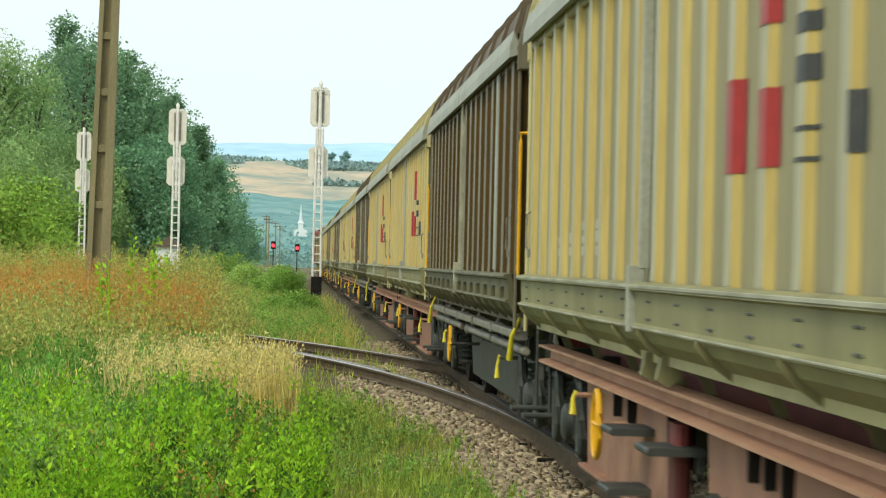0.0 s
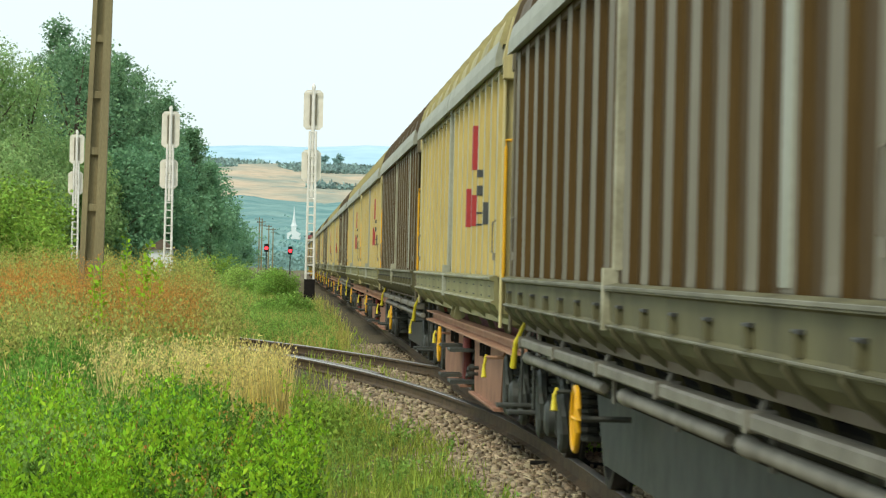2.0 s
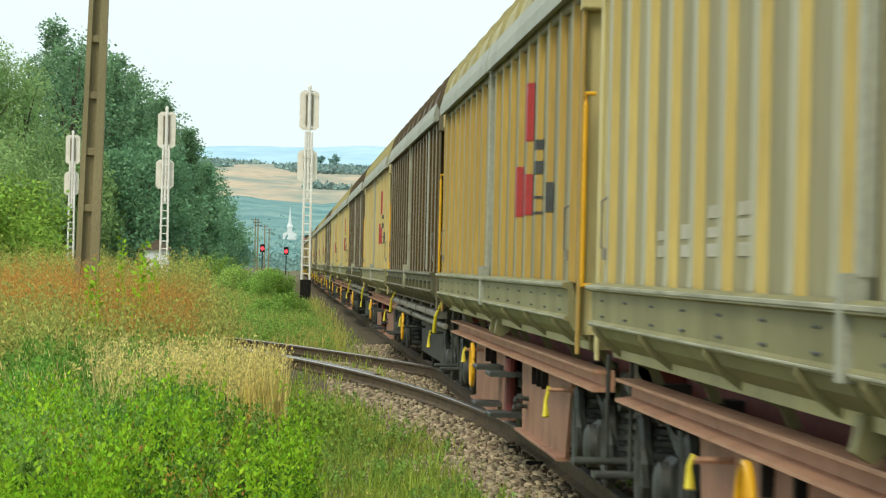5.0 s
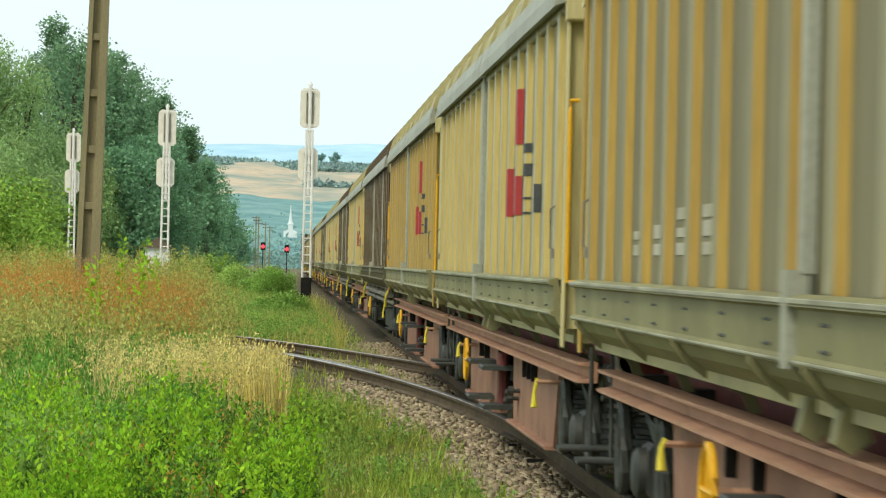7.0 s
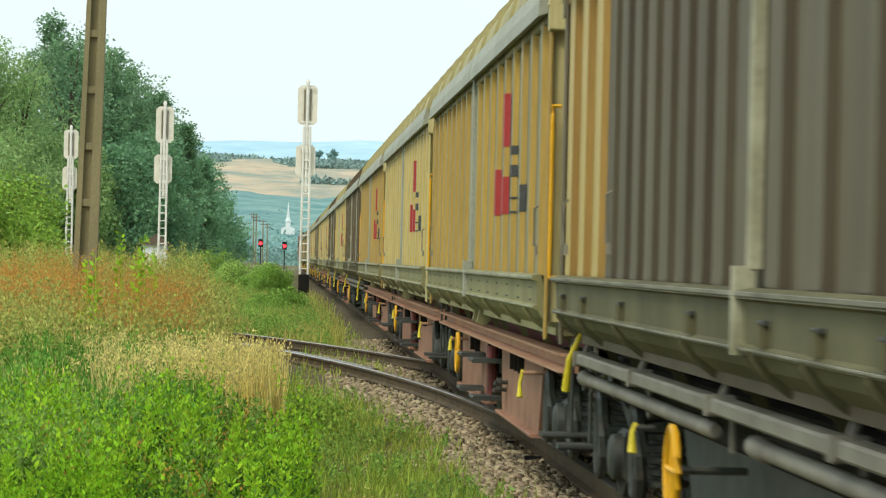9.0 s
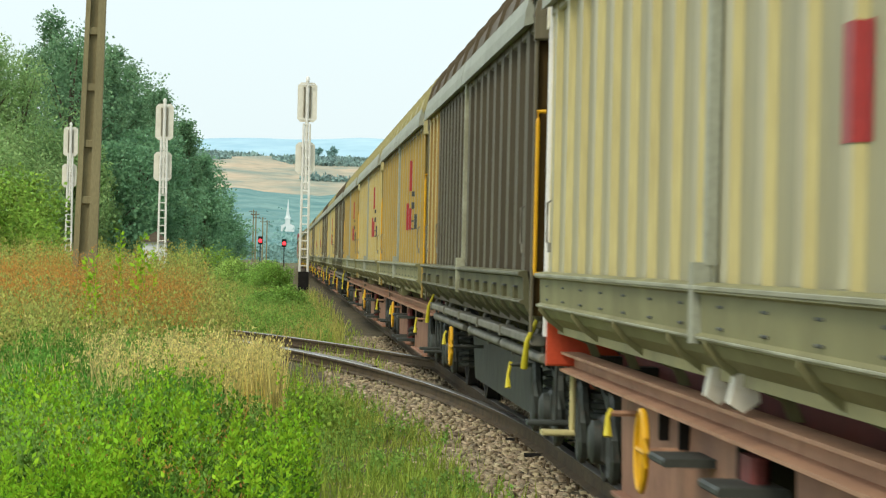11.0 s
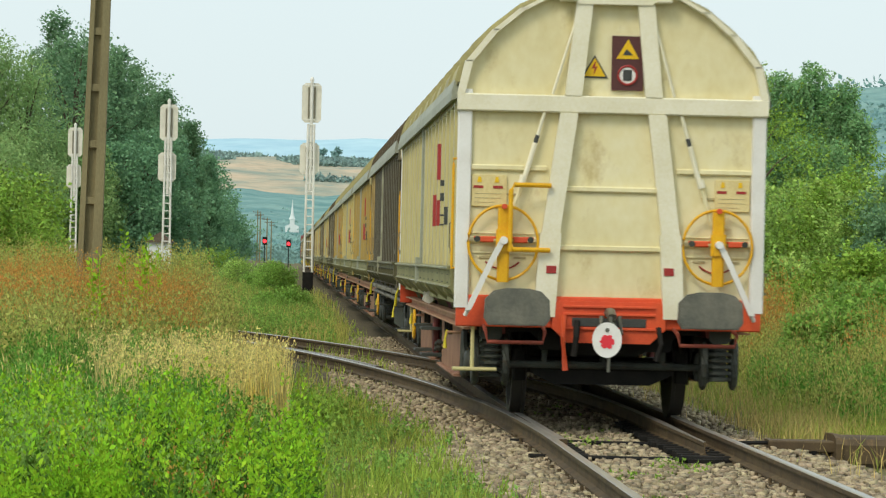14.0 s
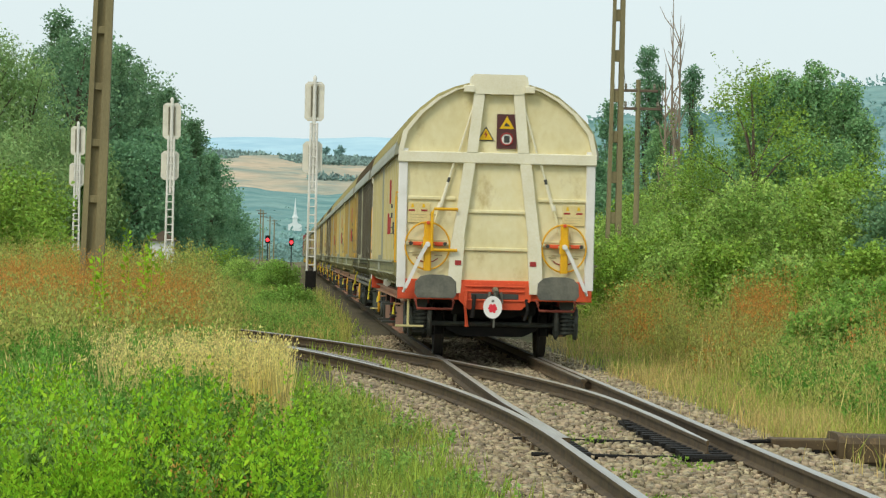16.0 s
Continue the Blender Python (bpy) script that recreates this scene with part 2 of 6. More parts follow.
TWIG = mat("pale_bare_branches", (0.30, 0.24, 0.17), (0.19, 0.15, 0.105), 0.9, scale=3, fine=30, bump=0.2)
LEAF_TALL = leaf_mat("yellow_green_tall_weeds", (0.42, 0.50, 0.12), (0.50, 0.44, 0.13), 0.4, (0.55, 1.35))
LEAF_NETTLE = leaf_mat("emerald_nettle_leaves", (0.22, 0.44, 0.075), (0.12, 0.30, 0.045), 0.4, (0.5, 1.4), 1.2)


# ---- mesh building ----


class Form:
    """Collects rigid shapes into one mesh."""

    def __init__(self):
        self.v, self.f, self.m = [], [], []

    def add(self, verts, faces, mi=0):
        o = len(self.v)
        self.v += [tuple(p) for p in verts]
        self.f += [tuple(i + o for i in q) for q in faces]
        self.m += [mi] * len(faces)
        return self

    def sweep(self, rings, mi=0, closed=True, caps=True):
        """Faces between rings of equal length."""
        n = len(rings[0])
        verts = [p for r in rings for p in r]
        faces = []
        for a in range(len(rings) - 1):
            for i in range(n if closed else n - 1):
                j = (i + 1) % n
                faces.append((a * n + i, a * n + j, (a + 1) * n + j, (a + 1) * n + i))
        if caps and closed:
            faces.append(tuple(range(n - 1, -1, -1)))
            faces.append(tuple((len(rings) - 1) * n + i for i in range(n)))
        return self.add(verts, faces, mi)

    def prism(self, axis, lo, hi, pts, mi=0):
        """A profile drawn out along an axis: x (y, z), y (x, z) or z (x, y)."""
        put = {"x": lambda p, h: (h, p[0], p[1]), "y": lambda p, h: (p[0], h, p[1]), "z": lambda p, h: (p[0], p[1], h)}[axis]
        return self.sweep([[put(p, h) for p in pts] for h in (lo, hi)], mi)

    def box(self, x0, x1, y0, y1, z0, z1, c=0.006, mi=0):
        """A block with chamfered long edges."""
        d = {"x": x1 - x0, "y": y1 - y0, "z": z1 - z0}
        axis = max(d, key=d.get)
        (a0, a1), (b0, b1), (l0, l1) = {"x": ((y0, y1), (z0, z1), (x0, x1)), "y": ((x0, x1), (z0, z1), (y0, y1)), "z": ((x0, x1), (y0, y1), (z0, z1))}[axis]
        c = min(c, (a1 - a0) * 0.3, (b1 - b0) * 0.3)
        pts = [(a0 + c, b0), (a1 - c, b0), (a1, b0 + c), (a1, b1 - c), (a1 - c, b1), (a0 + c, b1), (a0, b1 - c), (a0, b0 + c)]
        return self.prism(axis, l0, l1, pts, mi)

    def tube(self, path, r, n=8, mi=0):
        path = [Vector(p) for p in path]
        rad = r if isinstance(r, (list, tuple)) else [r] * len(path)
        rings = []
        for i, p in enumerate(path):
            t = (path[min(i + 1, len(path) - 1)] - path[max(i - 1, 0)]).normalized()
            side = t.cross(Vector((0, 0, 1)))
            if side.length < 0.05:
                side = t.cross(Vector((1, 0, 0)))
            side.normalize()
            up = side.cross(t)
            rings.append([p + (side * math.cos(k * 2 * math.pi / n) + up * math.sin(k * 2 * math.pi / n)) * rad[i] for k in range(n)])
        return self.sweep(rings, mi)

    def turned(self, axis, centre, steps, n=24, mi=0):
        """A lathe form: steps are (place along the axis, radius)."""
        cx, cy, cz = centre
        rings = []
        for h, r in steps:
            ring = []
            for k in range(n):
                a = 2 * math.pi * k / n
                u, w = r * math.cos(a), r * math.sin(a)
                ring.append({"x": (cx + h, cy + u, cz + w), "y": (cx + u, cy + h, cz + w), "z": (cx + u, cy + w, cz + h)}[axis])
            rings.append(ring)
        return self.sweep(rings, mi)

    def bar(self, a, b, w, h, mi=0):
        """A flat bar from a to b in a plane across the track: w along x, h along y."""
        a, b = Vector(a), Vector(b)
        rings = [[p + Vector((sx * w / 2, sy * h / 2, 0)) for sx, sy in ((-1, -1), (1, -1), (1, 1), (-1, 1))] for p in (a, b)]
        return self.sweep(rings, mi)

    def mesh(self, name, mats, smooth=False):
        me = bpy.data.meshes.new(name)
        me.from_pydata(self.v, [], self.f)
        for m in mats if isinstance(mats, (list, tuple)) else [mats]:
            me.materials.append(m)
        me.polygons.foreach_set("material_index", self.m)
        if smooth:
            me.polygons.foreach_set("use_smooth", [True] * len(self.f))
        me.update()
        bm = bmesh.new()
        bm.from_mesh(me)
        bmesh.ops.recalc_face_normals(bm, faces=bm.faces)
        bm.to_mesh(me)
        bm.free()
        if smooth:
            me.set_sharp_from_angle(angle=radians(40))
        return me


def part(name, form, material, parent=None, label="", smooth=False):
    ob = new(name, form.mesh(name, material, smooth))
    ob.parent = parent
    return tagged(ob, label)


def thing(name, label, category, group="", kind=""):
    ob = new(name)
    ob.empty_display_size = 0.2
    return tagged(ob, label, category, group, kind)


# ---- lie of the land ----
MID, HALF = 2.945, 0.7525       # centre line of the main track and half the distance of its rails
TOE, FROG_R = 24.7, 124.0       # start and radius of the turnout


def branch(y):
    """How far the branch has left the main track."""
    if y <= TOE:
        return 0.0
    if y < 60:
        return (y - TOE) ** 2 / (2 * FROG_R)
    return (60 - TOE) ** 2 / (2 * FROG_R) + (y - 60) * (60 - TOE) / FROG_R


def smooth_step(a, b, x):
    t = min(1, max(0, (x - a) / (b - a)))
    return t * t * (3 - 2 * t)


def land(x, y):
    """Height of the soil; rail tops lie at 0."""
    z = -0.30 + 0.04 * noise.noise((x * 0.7, y * 0.35, 0)) + 0.10 * noise.noise((x * 0.13, y * 0.05, 5))
    left = smooth_step(0.9, -3.5, x) * smooth_step(26, 48, y)
    z += 0.35 * left + smooth_step(-4, -16, x) * 0.5
    right = smooth_step(5.5, 11.0, x)
    z += 0.75 * right
    for mid in (MID, MID - branch(y)):
        if y < 75 or mid == MID:
            k = 1 - smooth_step(1.35, 2.2, abs(x - mid))
            z = z * (1 - k) + (-0.20) * k
    return z


def grid_sheet(name, xs, ys, height, material, label, category):
    v = [(x, y, height(x, y)) for y in ys for x in xs]
    n = len(xs)
    f = [(j * n + i, j * n + i + 1, (j + 1) * n + i + 1, (j + 1) * n + i) for j in range(len(ys) - 1) for i in range(n - 1)]
    me = bpy.data.meshes.new(name)
    me.from_pydata(v, [], f)
    me.materials.append(material)
    me.polygons.foreach_set("use_smooth", [True] * len(f))
    return tagged(new(name, me), label, category, kind="structure")


def stops(*spans):
    out = []
    for a, b, n in spans:
        out += [a + (b - a) * i / n for i in range(n)]
    return out + [spans[-1][1]]


grid_sheet("ground", stops((-5000, -60, 8), (-60, -14, 16), (-14, 16, 100), (16, 70, 20), (70, 5000, 8)),
           stops((-5000, -40, 6), (-40, 15, 14), (15, 75, 170), (75, 200, 60), (200, 900, 20), (900, 5000, 8)),
           lambda x, y: land(x, y) if y < 900 else -0.3, SOIL,
           "weedy uneven soil beside the railway tracks", "ground")


def ballast_bed(name, path, y0, y1, label):
    f = Form()
    rings = []
    for y in stops((y0, y1, int((y1 - y0) / 1.5))):
        c = path(y)
        rings.append([(c + a, y, z + 0.015 * noise.noise((a * 3, y * 1.3, 2))) for a, z in
                      ((-2.15, -0.42), (-1.5, -0.205), (-0.85, -0.165), (-0.4, -0.19), (0.4, -0.19), (0.85, -0.165), (1.5, -0.205), (2.15, -0.42))])
    f.sweep(rings, closed=False)
    return tagged(part(name, f, GRIT, None, smooth=True), label, "ballast", kind="structure")


ballast_bed("ballast_bed", lambda y: MID, -60, 420, "greyish brown ballast bed under the main track")
ballast_bed("branch_ballast_bed", lambda y: MID - branch(y) - 0.002, 30, 75, "weedy ballast bed under the diverging track")

# hills and distance, with the air's haze mixed into their base colours


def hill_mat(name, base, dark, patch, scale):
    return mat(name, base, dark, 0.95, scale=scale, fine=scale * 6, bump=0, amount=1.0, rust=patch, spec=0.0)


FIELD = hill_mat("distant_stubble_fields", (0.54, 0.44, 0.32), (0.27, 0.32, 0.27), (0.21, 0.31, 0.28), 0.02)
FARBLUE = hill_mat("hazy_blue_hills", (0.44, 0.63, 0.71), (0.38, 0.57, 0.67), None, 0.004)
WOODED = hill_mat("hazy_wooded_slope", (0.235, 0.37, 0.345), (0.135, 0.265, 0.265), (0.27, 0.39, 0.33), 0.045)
# Far leaves blued and lightened the same way, for haze.
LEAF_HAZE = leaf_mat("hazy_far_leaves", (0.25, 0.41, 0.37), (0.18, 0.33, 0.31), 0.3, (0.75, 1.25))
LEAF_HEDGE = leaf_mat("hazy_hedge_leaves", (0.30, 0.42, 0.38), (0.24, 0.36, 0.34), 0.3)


def far_slope(name, y0, y1, x0, x1, height, material, label):
    xs = stops((x0, x1, 70))
    ys = stops((y0, y1, 18))
    return grid_sheet(name, xs, ys, lambda x, y: -1 + height(x, y) * smooth_step(y0, y1, y) ** 0.8, material, label, "hill")


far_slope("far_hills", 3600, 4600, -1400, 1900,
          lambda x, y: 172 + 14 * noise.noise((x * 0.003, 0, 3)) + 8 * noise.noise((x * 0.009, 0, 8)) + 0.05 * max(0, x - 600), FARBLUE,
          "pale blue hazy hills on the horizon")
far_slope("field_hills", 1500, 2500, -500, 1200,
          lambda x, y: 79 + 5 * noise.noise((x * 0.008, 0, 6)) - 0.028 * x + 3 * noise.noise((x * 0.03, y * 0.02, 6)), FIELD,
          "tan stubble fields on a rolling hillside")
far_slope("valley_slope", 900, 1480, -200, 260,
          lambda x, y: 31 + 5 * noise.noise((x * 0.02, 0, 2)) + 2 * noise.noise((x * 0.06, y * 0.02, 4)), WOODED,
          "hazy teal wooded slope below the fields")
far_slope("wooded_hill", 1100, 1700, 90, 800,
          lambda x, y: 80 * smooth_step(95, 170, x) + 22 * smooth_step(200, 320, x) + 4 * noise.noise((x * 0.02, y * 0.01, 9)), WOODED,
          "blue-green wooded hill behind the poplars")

# ---- tracks ----
HEADW, FOOTW, RAILH = 0.036, 0.0625, 0.149


def rail(name, path, y0, y1, top, parent, step=1.0, label="", planed=0.0):
    f = Form()
    prof = [(-FOOTW, -RAILH), (FOOTW, -RAILH), (FOOTW, -RAILH + 0.012), (0.012, -RAILH + 0.03), (0.010, -0.045), (HEADW, -0.034), (HEADW, -0.006),
            (HEADW - 0.009, 0), (-HEADW + 0.009, 0), (-HEADW, -0.006), (-HEADW, -0.034), (-0.010, -0.045), (-0.012, -RAILH + 0.03), (-FOOTW, -RAILH + 0.012)]
    n = max(2, int((y1 - y0) / step))
    rings = []
    for y in stops((y0, y1, n)):
        k = smooth_step(y0 - 0.3, y0 + planed, y) if planed else 1.0
        rings.append([(path(y) + (a * (0.3 + 0.7 * k) if b > -0.1 else a * (0.6 + 0.4 * k)), y, b - (0.022 * (1 - k) if b > -0.1 else 0)) for a, b in prof])
    f.sweep(rings)
    per = len(prof)
    for i in range(len(f.m)):
        if i < n * per and i % per in (6, 7, 8):
            f.m[i] = 1
    return part(name, f, [RAIL, top], parent, label)


main = thing("main_track", "straight railway track with bright worn rails on ballast", "railway track", kind="structure")
rail("rail", lambda y: MID + HALF, -40, 420, RAIL_TOP, main, 20, "shiny running rail")
rail("rail", lambda y: MID - HALF + 0.074 * (1 - smooth_step(TOE, TOE + 4, y)), TOE + 0.4, 420, RAIL_TOP, main, 6, "switch blade and running rail")
turnout = thing("branch_track", "rusty diverging turnout track curving into weeds", "railway track", kind="structure")
rail("rail", lambda y: MID - HALF - branch(y), -40, 74, RAIL_TOP, turnout, 0.8, "curved stock rail")
rail("rail", lambda y: MID + HALF - 0.074 - 0.15 * (1 - smooth_step(TOE + 2, TOE + 9, y)) - branch(y) + 0.074 * smooth_step(TOE + 5, TOE + 12, y),
     TOE + 0.75, 74, RAIL_TOP, turnout, 0.6, "open switch blade with a planed tip", planed=3.2)
rail("check_rail", lambda y: MID - HALF - branch(y) + 0.11, 41, 52, RAIL_DULL, turnout, 0.8)
rail("check_rail", lambda y: MID + HALF - 0.11, 37.5, 46, RAIL_DULL, main, 4)
for yb in (TOE + 0.5, TOE + 2.6):
    f = Form()
    f.tube([(MID - HALF - 0.2, yb, -0.15), (MID, yb + 0.02, -0.16), (MID + HALF + 0.35, yb, -0.15)], 0.022, 8)
    part("stretcher_bar", f, BLACK, turnout)

sl = Form()
sl.box(-1.3, 1.3, -0.12, 0.12, -0.30, -0.155, 0.012)
for a in (-HALF, HALF):
    sl.box(a - 0.17, a + 0.17, -0.075, 0.075, -0.156, -0.147, 0.003, 1)
    for s in (-0.115, 0.115):
        sl.turned("z", (a + s, 0, 0), ((-0.148, 0.03), (-0.125, 0.026), (-0.118, 0.014), (-0.085, 0.014)), 6, 1)
SLEEPER = sl.mesh("sleeper", [WOOD, RAIL])
for i in range(76):
    ob = new("sleeper", SLEEPER)
    ob.parent = main
    ob.matrix_basis = pose(MID + random.uniform(-0.03, 0.03), 16 + i * 0.62, -0.035 + random.uniform(-0.02, 0.006), 0, 0, random.uniform(-0.8, 0.8))
for i in range(48):
    y = 40 + i * 0.62
    ob = new("sleeper", SLEEPER)
    ob.parent = turnout
    turn = math.degrees(math.atan((min(y, 60) - TOE) / FROG_R))
    ob.matrix_basis = pose(MID - branch(y), y, -0.035 + random.uniform(-0.02, 0.006), 0, 0, turn)
# slide plates under the open blade
f = Form()
for i in range(18):
    y = TOE + 0.6 + i * 0.31
    f.box(MID + HALF - 0.43 + random.uniform(-0.05, 0.05), MID + HALF - 0.03, y - 0.09, y + 0.09, -0.17, -0.128, 0.004)
part("slide_plate", f, BLACK, turnout, "greasy black slide plates")
f = Form()
f.box(MID + HALF - 0.40, MID + HALF - 0.04, TOE + 0.45, TOE + 6.2, -0.185, -0.148, 0.01)
part("grease_bed", f, BLACK, turnout, "black greasy bed below the open blade")
# short plates beside the other blade
f = Form()
for i in range(12):
    y = TOE + 0.6 + i * 0.31
    f.box(MID - HALF + 0.05, MID - HALF + 0.30, y - 0.09, y + 0.09, -0.17, -0.13, 0.004)
part("slide_plate", f, BLACK, turnout, "greasy black slide plates")

# point lever box beside the switch
pm = thing("point_machine", "low rusty point machine housing on timber beside the switch", "point machine")
for y in (26.95, 27.35):
    f = Form()
    f.box(4.22, 6.9, y, y + 0.2, -0.36, -0.22, 0.015)
    part("sleeper", f, WOOD, pm)
f = Form()
f.box(4.25, 4.86, 27.0, 27.3, -0.185, -0.085, 0.012)
part("rod_cover", f, RAIL, pm, "flat rusty cover over the drive rods")
f = Form()
f.prism("x", 4.86, 6.4, [(26.9, -0.27), (27.5, -0.27), (27.5, -0.09), (27.44, -0.045), (27.05, -0.04), (26.95, -0.06), (26.9, -0.11)])
part("housing", f, RAIL, pm, "rusty steel cover with rounded edge")
f = Form()
f.prism("x", 4.82, 4.88, [(26.88, -0.27), (27.52, -0.27), (27.52, -0.08), (27.45, -0.03), (27.04, -0.025), (26.93, -0.048), (26.88, -0.10)])
part("end_band", f, RAIL, pm)
for x in (4.35, 4.62, 5.1, 5.6):
    f = Form()
    f.box(x, x + 0.05, 27.0, 27.3, -0.24, -0.17, 0.006)
    part("bracket", f, BLACK, pm)
f = Form()
f.tube([(3.75, 27.1, -0.13), (4.26, 27.1, -0.11)], 0.018)
part("drive_rod", f, BLACK, pm)

# ---- wagons ----
LENGTH, SPEED = 15.12, 8.137
WALL = 1.45
AXLE = 1.65


def corrugation(y0, y1, ribs, half=0.075):
    """Plan of a door sheet: flat sheet with trapezoid ribs; returns points (depth, y, is_rib_flank_after)."""
    out = [(0, y0, 0)]
    pitch = (y1 - y0) / ribs
    for i in range(ribs):
        a = y0 + (i + 0.5) * pitch
        out += [(0, a - half - 0.025, 1), (0.036, a - half, 0), (0.036, a + half, 1), (0, a + half + 0.025, 0)]
    out.append((0, y1, 0))
    return out


LUGS = {}


def lug_mesh(st, side):
    """The two meshes that all sills of one style share: latch lug (on truss wagons a dark recess strip) and curved
    hinge arm.
    """
    key = (st["gear"], st["sill"].name, side)
    if key not in LUGS:
        k = Form()
        if st["gear"] == "tube":
            k.box(*sorted((side * (WALL - 0.01), side * (WALL + 0.035))), -0.035, 0.035, 1.20, 1.27, 0.008, 0)
            k.box(*sorted((side * (WALL - 0.01), side * (WALL + 0.03))), -0.05, 0.05, 1.268, 1.282, 0.004, 1)
        else:
            # Thin dark strip gives the shade of a small recess in the sill.
            k.box(*sorted((side * (WALL - 0.01), side * (WALL + 0.008))), -0.06, 0.06, 1.292, 1.303, 0.003, 1)
        m = Form()
        m.prism("y", 0.2, 0.222, [(side * p, q) for p, q in ((WALL + 0.028, 1.185), (WALL + 0.03, 1.155), (1.43, 1.095), (1.34, 1.03), (1.2, 0.97), (1.17, 0.90), (1.12, 0.90), (1.16, 0.99), (1.33, 1.065), (1.42, 1.125))], 0)
        LUGS[key] = (k.mesh("hinge_lug", [st["sill"], INK]), m.mesh("hinge_arm", [st["sill"]]))
    return LUGS[key]


def door(parent, side, y0, y1, st):
    f = Form()
    pts = corrugation(y0, y1, st["ribs"], st["half"])
    base = WALL - 0.06
    lo, hi = [], []
    for d, y, _ in pts:
        lo.append((side * (base + d), y, 1.37))
        hi.append((side * (base + d), y, 2.90))
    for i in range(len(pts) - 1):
        # Rib fronts take the paler slot, which holds the painted sheen.
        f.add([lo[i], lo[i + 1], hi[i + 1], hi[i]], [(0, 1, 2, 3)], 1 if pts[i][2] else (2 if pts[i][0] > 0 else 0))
    for (d, y, _), (e, w, _) in zip(pts, pts[1:]):
        if d > 0 and e > 0:
            x0, x1 = side * (base - 0.002), side * (base + d)
            f.add([(x1, y, 1.44), (x1, w, 1.44), (side * (base + d + 0.003), w, 1.385), (side * (base + d + 0.003), y, 1.385), (x0, w, 1.385), (x0, y, 1.385)], [(0, 1, 2, 3), (3, 2, 4, 5)], 2)
    f.box(side * base - 0.03, side * base + 0.01, y0, y1, 2.86, 2.99, 0.01, 0)
    f.box(*sorted((side * (base - 0.05), side * (base - 0.02))), y0, y1, 1.37, 2.93, 0.004, 0)
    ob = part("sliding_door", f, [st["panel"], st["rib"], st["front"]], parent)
    e = Form()
    sect = [(WALL + 0.03, 2.90), (WALL + 0.025, 2.99), (WALL - 0.005, 3.10), (1.40, 3.09), (1.41, 3.0), (1.42, 2.92)]
    e.prism("y", y0 + 0.01, y1 - 0.01, [(side * a, b) for a, b in sect])
    part("eave_panel", e, st["eave"], ob)
    h = Form()
    yy = y0 + 0.35 if y0 < 5 else y1 - 0.35
    h.tube([(side * (WALL - 0.03), yy, 1.53), (side * WALL, yy, 1.55), (side * WALL, yy, 1.77), (side * (WALL - 0.03), yy, 1.79)], 0.008, 6)
    h.box(*sorted((side * (WALL - 0.04), side * (WALL - 0.005))), yy - 0.025, yy + 0.025, 1.49, 1.545, 0.006)
    part("door_latch", h, TUBE, ob)
    # sill: folded panel under the door, turning inwards at its foot
    s = Form()
    sect = [(WALL - 0.02, 1.38), (WALL + 0.03, 1.37), (WALL + 0.035, 1.345), (WALL + 0.005, 1.335), (WALL, 1.20), (WALL + 0.022, 1.19), (WALL + 0.02, 1.172), (WALL - 0.005, 1.165),
            (1.42, 1.12), (1.345, 1.065), (1.23, 1.02), (1.08, 1.0), (1.08, 1.025), (1.3, 1.09), (WALL - 0.06, 1.16)]
    s.prism("y", y0, y1, [(side * a, b) for a, b in sect])
    # worn bright edge along the top and the fold
    s.box(*sorted((side * (WALL + 0.030), side * (WALL + 0.039))), y0 + 0.004, y1 - 0.004, 1.352, 1.368, 0.002, 1)
    s.box(*sorted((side * (WALL + 0.018), side * (WALL + 0.026))), y0 + 0.004, y1 - 0.004, 1.178, 1.188, 0.002, 1)
    sill = part("sill_panel", s, [st["sill"], st["edge"]], parent)
    lug, arm = lug_mesh(st, side)
    count = 7 if y1 - y0 > 5 else 2
    for i in range(count):
        a = y0 + (i + 0.5) * (y1 - y0) / count
        for mesh, name in ((lug, "hinge_lug"), (arm, "hinge_arm")):
            if name == "hinge_arm" and st["gear"] == "truss" and i % 2:
                continue
            o = new(name, mesh)
            o.parent = sill
            o.matrix_basis = pose(0, a, 0)
        if st["gear"] == "truss":
            o = new("hinge_lug", lug)
            o.parent = sill
            o.matrix_basis = pose(0, a, -0.075)
    # chipped white notice panels between the ribs
    if st["notes"] and side < 0 and y0 > 5:
        for i in (3, 4, 5, 6):
            p = Form()
            a = y0 + i * (y1 - y0) / st["ribs"]
            for z0, z1 in ((1.50, 1.56), (1.57, 1.62 + 0.02 * (i % 2)), (1.64, 1.70)):
                if i < 5 or z0 < 1.6:
                    p.box(-base - 0.005, -base, a - 0.24, a + 0.16, z0, z1 - 0.012, 0.001)
            part("notice_panel", p, st["note"], ob, "chipped pale notice panel")
    return ob


ROOFLINE = [(1.43, 3.07), (1.38, 3.24), (1.28, 3.40), (1.10, 3.58), (0.85, 3.78), (0.62, 3.885), (0.43, 3.94)]


